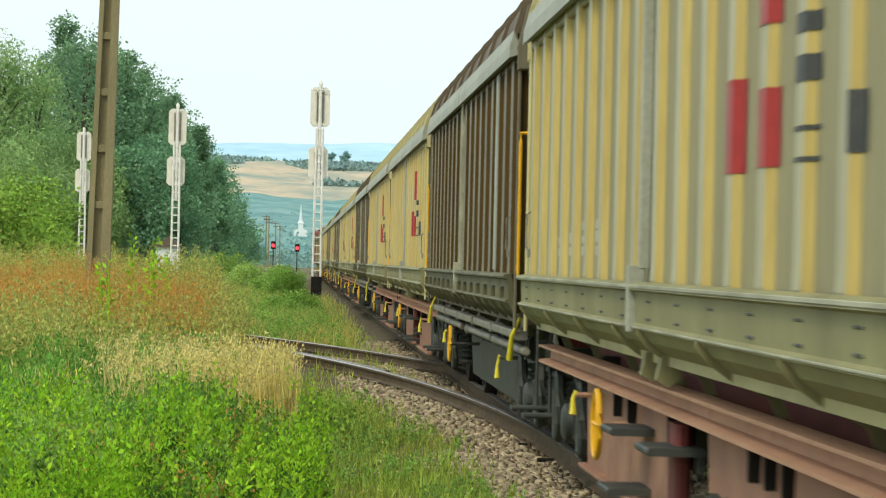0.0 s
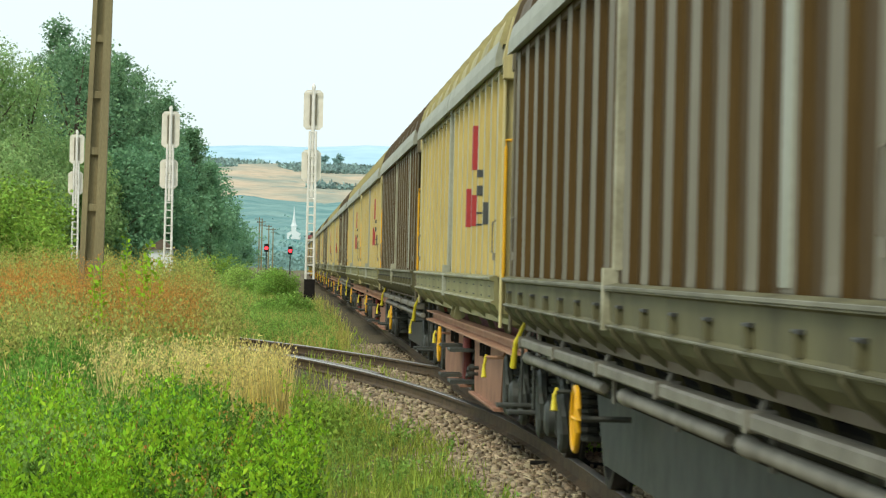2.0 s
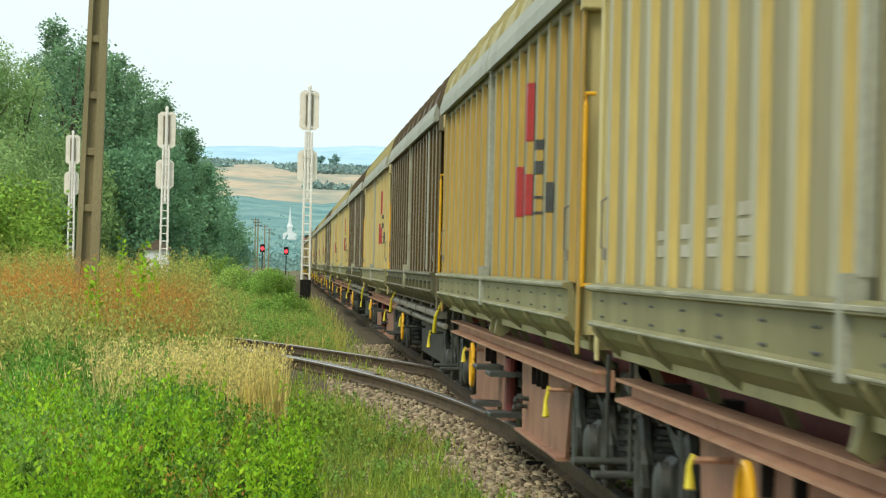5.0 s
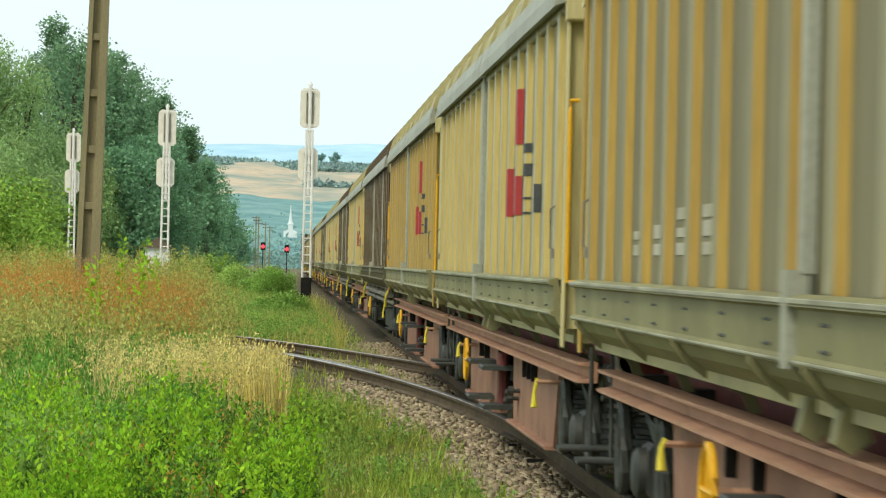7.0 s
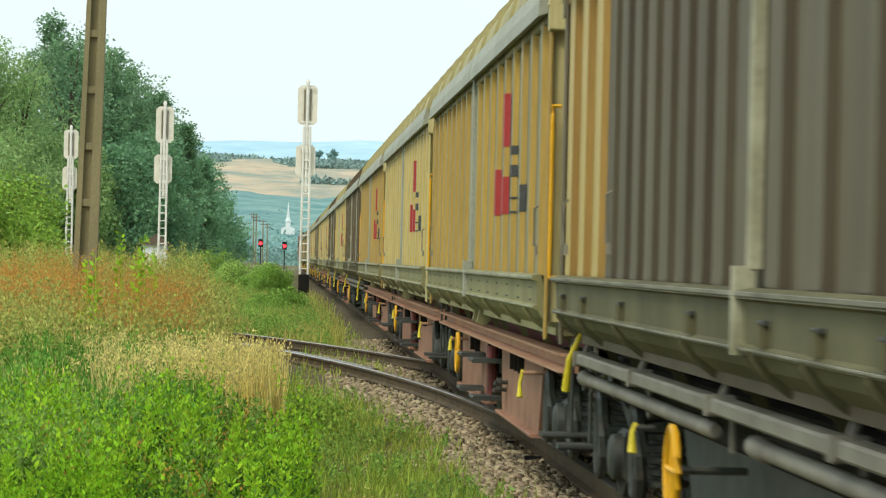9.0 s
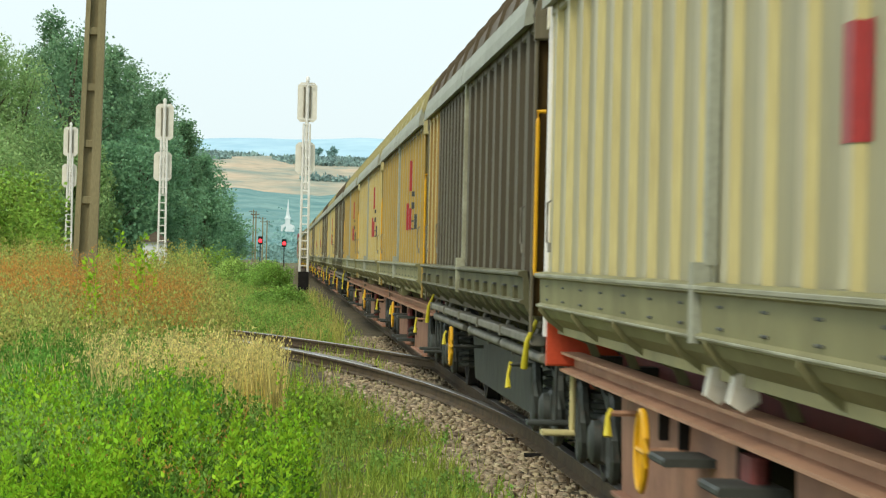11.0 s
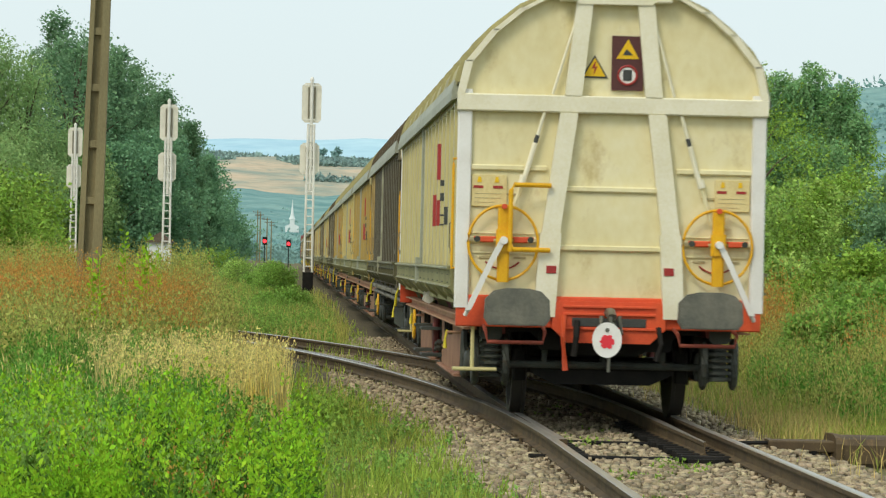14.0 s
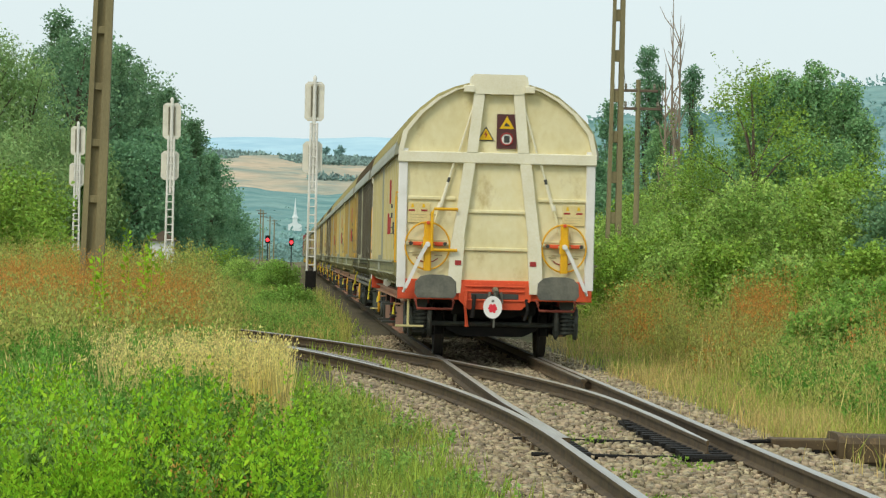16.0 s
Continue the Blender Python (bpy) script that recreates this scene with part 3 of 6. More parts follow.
def marking(parent, y0, y1, ribs):
    """Red and dark block marks painted over the ribbed door."""
    plan = corrugation(y0, y1, ribs)
    pitch = (y1 - y0) / ribs
    for k, z0, z1, m, name in ((4, 2.25, 2.62, RED, "red_block"), (5, 1.78, 2.11, RED, "red_block"), (4, 1.78, 2.04, RED, "red_block"),
                               (3, 2.17, 2.23, INK, "dark_block"), (3, 2.02, 2.10, INK, "dark_block"), (3, 1.87, 1.885, INK, "dark_bar"),
                               (3, 1.775, 1.79, INK, "dark_bar"), (2, 1.775, 1.95, INK, "dark_block")):
        a = y0 + (k + 0.5) * pitch - 0.19
        b = a + (0.31 if name != "dark_block" else 0.27)
        if k == 2:
            b = a + 0.13
        line = []
        for (d, y, _), (e, w, _) in zip(plan, plan[1:]):
            lo, hi = max(y, a), min(w, b)
            if hi > lo:
                for q in (lo, hi):
                    k = d + (e - d) * (q - y) / (w - y)
                    line.append((-(WALL - 0.06 + k + 0.004), q - (0.003 if e > d else 0)))
        f = Form()
        for p, q in zip(line, line[1:]):
            if q[1] > p[1] - 0.01:
                f.add([(p[0], p[1], z0), (q[0], q[1], z0), (q[0], q[1], z1), (p[0], p[1], z1)], [(0, 1, 2, 3)])
        part(name, f, m, parent)


def wheelset(parent, y):
    f = Form()
    f.turned("x", (0, 0, 0), ((-1.08, 0.06), (-0.8, 0.08), (0.8, 0.08), (1.08, 0.06)), 12, 0)
    for s in (-1, 1):
        c = [(s * 0.685, 0.49), (s * 0.715, 0.49), (s * 0.72, 0.462), (s * 0.82, 0.455), (s * 0.82, 0.40), (s * 0.775, 0.38), (s * 0.775, 0.14), (s * 0.83, 0.13), (s * 0.83, 0.09), (s * 0.66, 0.09),
             (s * 0.66, 0.14), (s * 0.725, 0.16), (s * 0.725, 0.38), (s * 0.685, 0.40)]
        f.turned("x", (0, 0, 0), c, 28, 0)
        for k in range(4):
            a = k * math.pi / 2
            f.box(s * 0.70, s * 0.80, 0.25 * math.cos(a) - 0.03, 0.25 * math.cos(a) + 0.03, 0.25 * math.sin(a) - 0.03, 0.25 * math.sin(a) + 0.03, 0.01, 0)
    ob = part("wheelset", f, [WHEEL], parent, "worn steel wheels on an axle", smooth=True)
    ob.matrix_basis = pose(0, y, 0.455)
    return ob


def running_gear(parent, y, side):
    f = Form()
    x = side * 1.06
    f.box(x - 0.13, x + 0.13, y - 0.15, y + 0.15, 0.33, 0.60, 0.03)
    f.turned("x", (x, y, 0.455), ((side * 0.1, 0.13), (side * 0.17, 0.12), (side * 0.19, 0.09)), 14)
    part("axle_box", f, STEEL, parent, smooth=True)
    f = Form()
    for i, ln in enumerate((0.80, 0.80, 0.76, 0.60, 0.40)):
        z = 0.70 - i * 0.028
        rings = []
        for k in range(9):
            u = -1 + k / 4
            zz = z + 0.10 * u * u * (ln / 0.8) ** 2 - 0.05 + (0.05 * i * u * u * 0.6)
            rings.append([(x - 0.06, y + u * ln, zz), (x + 0.06, y + u * ln, zz), (x + 0.06, y + u * ln, zz + 0.02), (x - 0.06, y + u * ln, zz + 0.02)])
        f.sweep(rings)
    f.box(x - 0.08, x + 0.08, y - 0.07, y + 0.07, 0.56, 0.72, 0.01)
    part("leaf_spring", f, STEEL, parent)
    for s in (-1, 1):
        yc = y + s * 0.86
        f = Form()
        steps = []
        for i in range(6):
            z = 0.36 + i * 0.058
            steps += [(z, 0.08), (z + 0.008, 0.12), (z + 0.034, 0.12), (z + 0.042, 0.08)]
        f.turned("z", (x, yc, 0), steps, 12)
        part("coil_spring", f, STEEL, parent)
        for d in (-0.14, 0.14):
            f = Form()
            ring = [(x + d, yc + 0.13 * math.cos(a), 0.52 + 0.21 * math.sin(a)) for a in [k * math.pi / 6 for k in range(13)]]
            f.tube(ring, 0.034, 6)
            part("hanger_link", f, STEEL, parent)
        f = Form()
        f.box(x - 0.10, x + 0.10, yc - 0.12, yc + 0.12, 0.71, 0.90, 0.03)
        part("spring_hanger", f, STEEL, parent)
    f = Form()
    f.prism("x", x - side * 0.21 - 0.008, x - side * 0.21 + 0.008, [(y - 0.75, 0.88), (y + 0.75, 0.88), (y + 0.32, 0.30), (y + 0.2, 0.30), (y + 0.2, 0.66), (y - 0.2, 0.66), (y - 0.2, 0.30), (y - 0.32, 0.30)])
    part("axle_guard", f, BLACK, parent)


def buffers(parent, end):
    """Two buffers at one end; end is -1 at the rear."""
    for s in (-1, 1):
        f = Form()
        c = (s * 0.875, 0 if end < 0 else LENGTH, 1.02)
        y0, y1 = (0.0, 0.045) if end < 0 else (LENGTH - 0.045, LENGTH)
        out = [(0.30 * sx, zz) for sx, zz in ((-1, -0.10), (-0.86, -0.165), (0.86, -0.165), (1, -0.10), (0.97, 0.07), (0.72, 0.145), (0.35, 0.17), (-0.35, 0.17), (-0.72, 0.145), (-0.97, 0.07))]
        f.prism("y", y0 + (0.012 if end < 0 else 0), y1 - (0.012 if end > 0 else 0), [(c[0] + a, c[2] + b) for a, b in out])
        f.prism("y", y0, y1, [(c[0] + a * 0.93, c[2] + b * 0.93) for a, b in out])
        ob = part("buffer", f, BUFFER, parent, "dull grey scuffed buffer plate")
        g = Form()
        g.turned("y", (c[0], 0, 1.02), ((0.04, 0.08), (0.3, 0.08), (0.3, 0.115), (0.58, 0.115), (0.58, 0.16), (0.62, 0.16)) if end < 0 else
                 ((LENGTH - 0.62, 0.16), (LENGTH - 0.58, 0.16), (LENGTH - 0.58, 0.115), (LENGTH - 0.3, 0.115), (LENGTH - 0.3, 0.08), (LENGTH - 0.04, 0.08)), 14)
        part("buffer_sleeve", g, BLACK, ob, smooth=True)


def wagon(st, label, last=False):
    w = thing("freight_wagon", label, "freight wagon", "wagons of the freight train")
    y0, y1 = 0.5, LENGTH - 0.5
    # inner shell and roof
    f = Form()
    shell = [(-1.34, 1.02), (1.34, 1.02), (1.34, 3.06)] + ROOFLINE + [(-a, b) for a, b in reversed(ROOFLINE)] + [(-1.34, 3.06)]
    f.prism("y", y0 + 0.1, y1 - 0.1, shell)
    part("roof", f, st["roof"], w, smooth=False)
    f = Form()
    f.prism("y", y0 + 0.02, y1 - 0.02, [(-0.37, 3.88), (0.37, 3.88), (0.37, 4.01), (0.32, 4.055), (-0.32, 4.055), (-0.37, 4.01)])
    part("roof_ridge", f, st["roof"], w)
    line = ROOFLINE + [(-a, b) for a, b in reversed(ROOFLINE)]
    f = Form()
    f.prism("y", -0.025, 0.025, [(a + 0.02 * (1 if a > 0 else -1), b + 0.02) for a, b in line] + [(a, b - 0.03) for a, b in reversed(line)])
    rib = f.mesh("roof_rib", st["roof"])
    n = 9
    for i in range(n + 1):
        o = new("roof_rib", rib)
        o.parent = w
        o.matrix_basis = pose(0, y0 + 0.15 + (y1 - y0 - 0.3) * i / n, 0)
    mid = LENGTH / 2
    for side in (-1, 1):
        for k, (a, b) in enumerate(((y0 + 0.14, mid - 0.03), (mid + 0.03, y1 - 0.14))):
            if st.get("patch") and side < 0 and k == 1:
                door(w, side, b - 2.2, b, PATCH_ST)
                b -= 2.2
            d = door(w, side, a, b, st)
            if side < 0 and st["marks"] and k == 0:
                marking(d, a, b, st["ribs"])
        f = Form()
        f.box(*sorted((side * (WALL - 0.04), side * (WALL + 0.042))), mid - 0.025, mid + 0.025, 1.16, 1.45, 0.008)
        f.box(*sorted((side * (WALL - 0.06), side * (WALL - 0.006))), mid - 0.03, mid + 0.03, 1.44, 2.95, 0.008)
        part("middle_post", f, st["post"], w)
        if st.get("strip") and side < 0:
            f = Form()
            f.box(-(WALL - 0.015), -(WALL - 0.03), 2.50, 2.70, 1.40, 2.89, 0.004)
            part("pale_strip", f, EAVE, w, "pale repainted rib with worn edges")
        # corner posts
        for y, end in ((y0, -1), (y1, 1)):
            f = Form()
            f.box(*sorted((side * (WALL - (0.16 if last else 0.05)), side * (WALL - 0.03))), y - 0.028 if end < 0 else y - 0.06, y + 0.06 if end < 0 else y + 0.028, 1.0, 3.0, 0.012)
            part("corner_post", f, st["corner"], w)
            if side * end > 0:
                f = Form()
                px, py = (side * WALL, y + 0.02) if last and end < 0 else (side * (WALL - 0.05), y + end * 0.07)
                ix = px - side * 0.05
                f.tube([(ix, py, 1.36), (px, py, 1.36), (px, py, 1.4), (px, py, 2.3), (px, py, 2.36), (ix, py, 2.36)], 0.013, 8)
                part("handrail", f, st["rail"], w, "yellow vertical grab rail")
        # solebar and under-frame
        if st["gear"] == "truss":
            f = Form()
            sect = [(1.32, 0.915), (1.205, 0.915), (1.205, 0.80), (1.32, 0.80), (1.32, 0.815), (1.24, 0.828), (1.24, 0.888), (1.32, 0.90)]
            f.prism("y", y0 + 0.05, y1 - 0.05, [(side * a, b) for a, b in sect])
            part("solebar", f, PINK, w, "faded red-brown steel channel")
            for ya, yb in ((2.95, 6.9), (7.9, 12.3)):
                f = Form()
                f.prism("x", *sorted((side * 1.18, side * 1.205)), [(ya, 0.81), (yb, 0.81), (yb - 0.12, 0.28), (ya + 0.35, 0.28)])
                f.box(*sorted((side * 1.14, side * 1.26)), ya + 0.36, yb - 0.1, 0.26, 0.285, 0.005)
                part("truss_plate", f, PINK_DIRTY_SHADE, w, "dirty red-brown frame plate, darkened for shade")
            for y in (4.6, 5.0, 5.4, 7.9, 9.6, 10.3):
                f = Form()
                f.prism("x", *sorted((side * 1.205, side * 1.25)), [(y, 0.80), (y + 0.07, 0.80), (y + 0.045, 0.67), (y + 0.025, 0.65)])
                part("bracket", f, BLACK, w)
            for y, z in ((7.1, 0.335), (8.9, 0.335), (7.25, 0.63), (8.8, 0.63)):
                f = Form()
                f.box(*sorted((side * 1.16, side * 1.42)), y, y + 0.5, z, z + 0.035, 0.01)
                f.box(*sorted((side * 1.16, side * 1.19)), y + 0.05, y + 0.45, z - 0.08, z, 0.01)
                part("step", f, STEEL, w)
            for y in (7.25, 7.85):
                f = Form()
                f.prism("y", y - 0.05, y + 0.05, [(side * q, z) for q, z in ((1.30, 1.08), (1.37, 1.06), (1.39, 0.96), (1.34, 0.93), (1.28, 0.97))])
                part("door_stop", f, HEAD if last else OLIVE, w)
            for y, z in ((6.2, 0.52), (6.32, 0.46)):
                f = Form()
                f.tube([(side * 1.2, y, z), (side * 1.30, y, z), (side * 1.31, y - 0.06, z - 0.03)], 0.016, 8)
                f.turned("x", (side * 1.27, y, z), ((-0.02, 0.035), (0.02, 0.035)), 10)
                part("brake_cock", f, STEEL, w)
            f = Form()
            f.box(*sorted((side * 1.20, side * 1.27)), 7.45, 7.75, 0.36, 0.76, 0.02)
            part("valve_box", f, MAROON, w)
        else:
            f = Form()
            f.box(*sorted((side * 1.02, side * 1.12)), y0 + 0.05, y1 - 0.05, 0.70, 0.95, 0.02)
            # Painted black to give the shaded void behind the tube.
            part("solebar", f, BLACK, w)
            f = Form()
            f.box(*sorted((side * 1.285, side * 1.375)), y0 + 0.4, y1 - 0.4, 0.905, 0.965, 0.01)
            for i in range(6):
                y = y0 + 0.6 + i * 2.6
                f.box(*sorted((side * 1.275, side * 1.385)), y - 0.05, y + 0.05, 0.895, 0.975, 0.01)
                f.tube([(side * 1.33, y, 0.95), (side * 1.29, y, 1.05)], 0.016, 8)
                f.box(*sorted((side * 1.27, side * 1.29)), y - 0.02, y + 0.02, 0.76, 0.92, 0.004)
            part("rubbing_rail", f, TUBE, w, "grey painted square tube")
            for ya, yb in ((y0 + 0.3, 4.2), (4.6, 8.2), (9.2, y1 - 0.3)):
                f = Form()
                f.turned("y", (side * 1.30, 0, 0.825), ((ya, 0.025), (ya + 0.04, 0.034), (yb - 0.3, 0.034), (yb - 0.28, 0.043), (yb, 0.043)), 12)
                part("pipe", f, TUBE, w, "grey lagged pipe", smooth=True)
            for y in (0.85, LENGTH - 1.0):
                f = Form()
                f.tube([(side * 1.34, y, 1.08), (side * 1.40, y + 0.05, 0.93), (side * 1.41, y + 0.12, 0.76)], [0.012, 0.017, 0.024], 8)
                part("release_handle", f, LEMON, w, "long yellow release handle")
            # Dark tone puts the low light under the frame into this plate.
            f = Form()
            f.prism("x", *sorted((side * 1.02, side * 1.05)), [(3.0, 0.72), (12.1, 0.72), (11.6, 0.28), (3.4, 0.28)])
            part("truss_plate", f, STEEL, w)
        f = Form()
        f.box(*sorted((side * 0.93, side * 0.99)), y0 + 0.2, y1 - 0.2, 0.76, 1.0, 0.01)
        # On tube wagons the girder is blackened as part of that void.
        part("frame_girder", f, MAROON if st["gear"] == "truss" else BLACK, w)
        for y in (AXLE, LENGTH - AXLE):
            running_gear(w, y, side)
        # brake handwheel, levers and corner steps
        f = Form()
        y, x = 9.7, side * 1.40
        ring = [(x, y + 0.17 * math.cos(k * math.pi / 9), 0.64 + 0.17 * math.sin(k * math.pi / 9)) for k in range(19)]
        f.tube(ring, 0.016, 6)
        for k in range(4):
            a = k * math.pi / 2
            f.tube([(x, y, 0.64), (x, y + 0.17 * math.cos(a), 0.64 + 0.17 * math.sin(a))], 0.012, 6)
        f.tube([(x, y, 0.64), (side * 1.1, y, 0.64)], 0.018, 6, 1)
        part("handwheel", f, [YELLOW, PINK if st["gear"] == "truss" else STEEL], w, "yellow brake handwheel", smooth=True)
        for y, dz in ((2.75, 0.0), (11.3, 0.05)):
            f = Form()
            f.tube([(side * 1.15, y, 0.72), (side * 1.37, y, 0.72)], 0.016, 6, 1)
            f.tube([(side * 1.36, y, 0.74), (side * 1.38, y - 0.01, 0.65 + dz), (side * 1.38, y - 0.03, 0.56 + dz)], [0.013, 0.012, 0.022], 8, 0)
            part("brake_lever", f, [LEMON, PINK if st["gear"] == "truss" else STEEL], w, "yellow brake lever")
        for y in (0.55, LENGTH - 0.55):
            if last and side > 0 and y < 1:
                continue
            f = Form()
            f.box(*sorted((side * 1.02, side * 1.42)), y - 0.1, y + 0.1, 0.425, 0.455, 0.012)
            f.tube([(side * 1.24, y, 0.44), (side * 1.24, y, 1.0)], 0.018 if last else 0.011, 8)
            part("corner_step", f, STEEL if not last else BEIGE, w)
    f = Form()
    f.box(-0.91, 0.91, y0 + 0.3, y1 - 0.3, 0.78, 1.0, 0.03)
    part("floor_pan", f, BLACK, w)
    f = Form()
    f.box(-0.60, 0.60, 3.2, LENGTH - 3.2, 0.34, 0.95, 0.05)
    f.turned("y", (0.3, 0, 0.55), ((5, 0.2), (5.05, 0.22), (6.2, 0.22), (6.25, 0.2)), 14)
    part("underframe", f, BLACK, w)
    for y in (AXLE, LENGTH - AXLE):
        for d in (-0.62, 0.62):
            f = Form()
            f.prism("y", y + d - 0.05, y + d + 0.05, [(-0.66, 0.52), (0.66, 0.52), (0.66, 0.40), (0.45, 0.30), (-0.45, 0.30), (-0.66, 0.40)])
            for sx in (-0.76, 0.76):
                f.box(sx - 0.06, sx + 0.06, y + d * 0.80 - 0.04, y + d * 0.80 + 0.04, 0.32, 0.62, 0.02)
                f.tube([(sx, y + d * 0.85, 0.6), (sx, y + d * 0.8, 0.95)], 0.025, 6)
            part("brake_beam", f, BLACK, w)
        # Plain dark block added between the wheels to close the bright gap.
        f = Form()
        f.box(-0.62, 0.62, y - 0.9, y + 0.9, 0.62, 0.80, 0.03)
        part("brake_pan", f, BLACK, w)
    ends(w, st, last)
    sets = [wheelset(w, AXLE), wheelset(w, LENGTH - AXLE)]
    return w, sets


def ends(w, st, last):
    y0, y1 = 0.5, LENGTH - 0.5
    sill = RED_FRAME if last else (FADED_RED if st["gear"] == "truss" else STEEL)
    outline = [(-1.40, 1.1), (1.40, 1.1), (1.40, 2.95), (1.33, 3.25), (1.09, 3.54), (0.84, 3.74), (0.6, 3.86), (0.36, 3.93), (-0.36, 3.93), (-0.6, 3.86), (-0.84, 3.74), (-1.09, 3.54), (-1.33, 3.25), (-1.40, 2.95)]
    arch = outline[2:9][:7]
    for end in (-1, 1):
        def at(d):
            return y0 + d if end < 0 else y1 - d
        def span(a, b):
            return sorted((at(a), at(b)))
        f = Form()
        f.prism("y", *span(0.03, 0.10), outline)
        wall = part("end_wall", f, st["end"], w, "cream painted end wall" if last else "")
        for x0, x1, z in ((-1.3, -0.60, 2.26), (0.60, 1.3, 2.26), (-0.46, 0.46, 2.08), (-0.5, 0.5, 1.54), (-1.3, -0.66, 1.60), (0.66, 1.3, 1.60)):
            f = Form()
            f.box(x0, x1, *span(-0.005, 0.035), z, z + 0.055, 0.012)
            part("stiffener", f, st["end"], wall)
        f = Form()
        f.box(-1.43, 1.43, *span(-0.06, 0.03), 2.80, 2.96, 0.012)
        part("cross_beam", f, st["frame"], wall)
        for s in (-1, 1):
            f = Form()
            f.bar((s * 0.27, at(-0.02), 3.93), (s * 0.37, at(-0.02), 2.96), 0.155, 0.09)
            part("upper_post", f, st["frame"], wall)
            f = Form()
            f.bar((s * 0.405, at(-0.02), 2.80), (s * 0.55, at(-0.02), 1.70), 0.165, 0.09)
            f.bar((s * 0.55, at(-0.02), 1.70), (s * 0.595, at(-0.02), 0.93), 0.195, 0.09)
            part("end_post", f, st["frame"], wall)
            f = Form()
            f.tube([(s * 0.31, at(-0.03), 3.82), (s * 0.56, at(-0.03), 2.97)], 0.014, 8)
            part("tie_bar", f, st["frame"], wall)
            f = Form()
            f.tube([(s * 0.63, at(-0.03), 2.80), (s * 0.69, at(-0.03), 2.59)], 0.016, 8, 0)
            f.tube([(s * 0.69, at(-0.03), 2.59), (s * 0.71, at(-0.03), 2.52)], 0.020, 8, 1)
            f.tube([(s * 0.71, at(-0.03), 2.52), (s * 0.81, at(-0.03), 2.17)], 0.024, 8, 0)
            f.tube([(s * 0.81, at(-0.03), 2.22), (s * 0.83, at(-0.03), 2.14)], 0.034, 8, 0)
            f.tube([(s * 0.83, at(-0.03), 2.14), (s * 0.93, at(-0.03), 1.80)], 0.018, 8, 2)
            part("tension_rod", f, [st["frame"], INK, st["end"]], wall, "jointed tension rod of the sliding wall")
            # roof arch edge
            f = Form()
            for a, b in zip(arch, arch[1:]):
                f.bar((s * a[0], at(0.0), a[1]), (s * b[0], at(0.0), b[1] + 0.012), 0.07, 0.12)
            part("arch_rim", f, st["frame"], wall)
        f = Form()
        f.prism("y", *span(-0.08, 0.25), [(-0.40, 3.85), (-0.33, 3.80), (0.33, 3.80), (0.40, 3.85), (0.425, 3.93), (0.405, 4.05), (0.36, 4.085), (-0.36, 4.085), (-0.405, 4.05), (-0.425, 3.93)])
        for s in (-1, 1):
            f.box(s * 0.44 - 0.07, s * 0.44 + 0.07, *span(-0.12, 0.0), 3.82, 3.92, 0.01)
        part("ridge_cap", f, st["frame"], wall)
        # headstock
        f = Form()
        wide = 1.40 if last else 1.12
        f.box(-wide, wide, *(span(-0.015, 0.10) if last else span(0.02, 0.14)), 0.83, 1.12, 0.012)
        f.prism("y", *span(-0.06, 0.02), [(-0.52, 1.08), (0.52, 1.08), (0.52, 0.83), (0.38, 0.70), (-0.38, 0.70), (-0.52, 0.83)])
        head = part("headstock", f, sill, w, "bright orange-red headstock" if last else "")
        f = Form()
        for z in (0.82, 0.95, 1.02):
            f.box(-0.42, 0.42, *span(-0.085, -0.05), z, z + 0.025, 0.005, 0)
        f.box(-0.34, 0.34, *span(-0.07, -0.058), 0.85, 0.93, 0.004, 1)
        part("coupling_frame", f, [sill, INK], head)
        f = Form()
        yh = at(-0.25)
        f.tube([(0, at(0), 0.98), (0, at(-0.2), 0.98), (0, at(-0.33), 0.94), (0, at(-0.34), 0.88), (0, at(-0.27), 0.85)], [0.05, 0.05, 0.045, 0.04, 0.03], 8)
        f.tube([(-0.08, at(-0.2), 0.95), (-0.1, at(-0.24), 0.80), (0.1, at(-0.24), 0.80), (0.08, at(-0.2), 0.95)], 0.022, 8)
        part("coupling_hook", f, BUFFER, head)
        for s in (-1, 1):
            f = Form()
            x = s * 0.875
            f.tube([(x - 0.27, at(-0.02), 0.84), (x - 0.27, at(-0.3), 0.80), (x - 0.25, at(-0.3), 0.70), (x + 0.25, at(-0.3), 0.70), (x + 0.27, at(-0.3), 0.80), (x + 0.27, at(-0.02), 0.84)], 0.018, 8)
            part("shunter_grip", f, FADED_RED if last else STEEL, head)
        for path, r, m in (([(-0.42, at(-0.12), 0.95), (-0.43, at(-0.16), 0.75), (-0.40, at(-0.15), 0.45)], [0.03, 0.022, 0.03], sill),
                           ([(-0.30, at(-0.12), 0.90), (-0.31, at(-0.2), 0.75), (-0.33, at(-0.2), 0.58)], 0.03, BLACK),
                           ([(0.45, at(-0.12), 0.85), (0.47, at(-0.2), 0.70), (0.42, at(-0.2), 0.55)], 0.025, BLACK)):
            f = Form()
            f.tube(path, r, 8)
            part("brake_hose", f, m, head)
        buffers(w, end)
        if end < 0 or last:
            # cross shaft and brake rigging under the end
            rig = STEEL if last else BLACK
            f = Form()
            f.tube([(-0.95, at(0.42), 0.48), (0.95, at(0.42), 0.48)], 0.035, 8)
            part("cross_shaft", f, rig, w)
            for x in (-0.55, 0.0, 0.55):
                f = Form()
                f.tube([(x, at(0.42), 0.48), (x + 0.02, at(0.46), 0.80)], 0.03, 8)
                part("shaft_hanger", f, rig, w)
            f = Form()
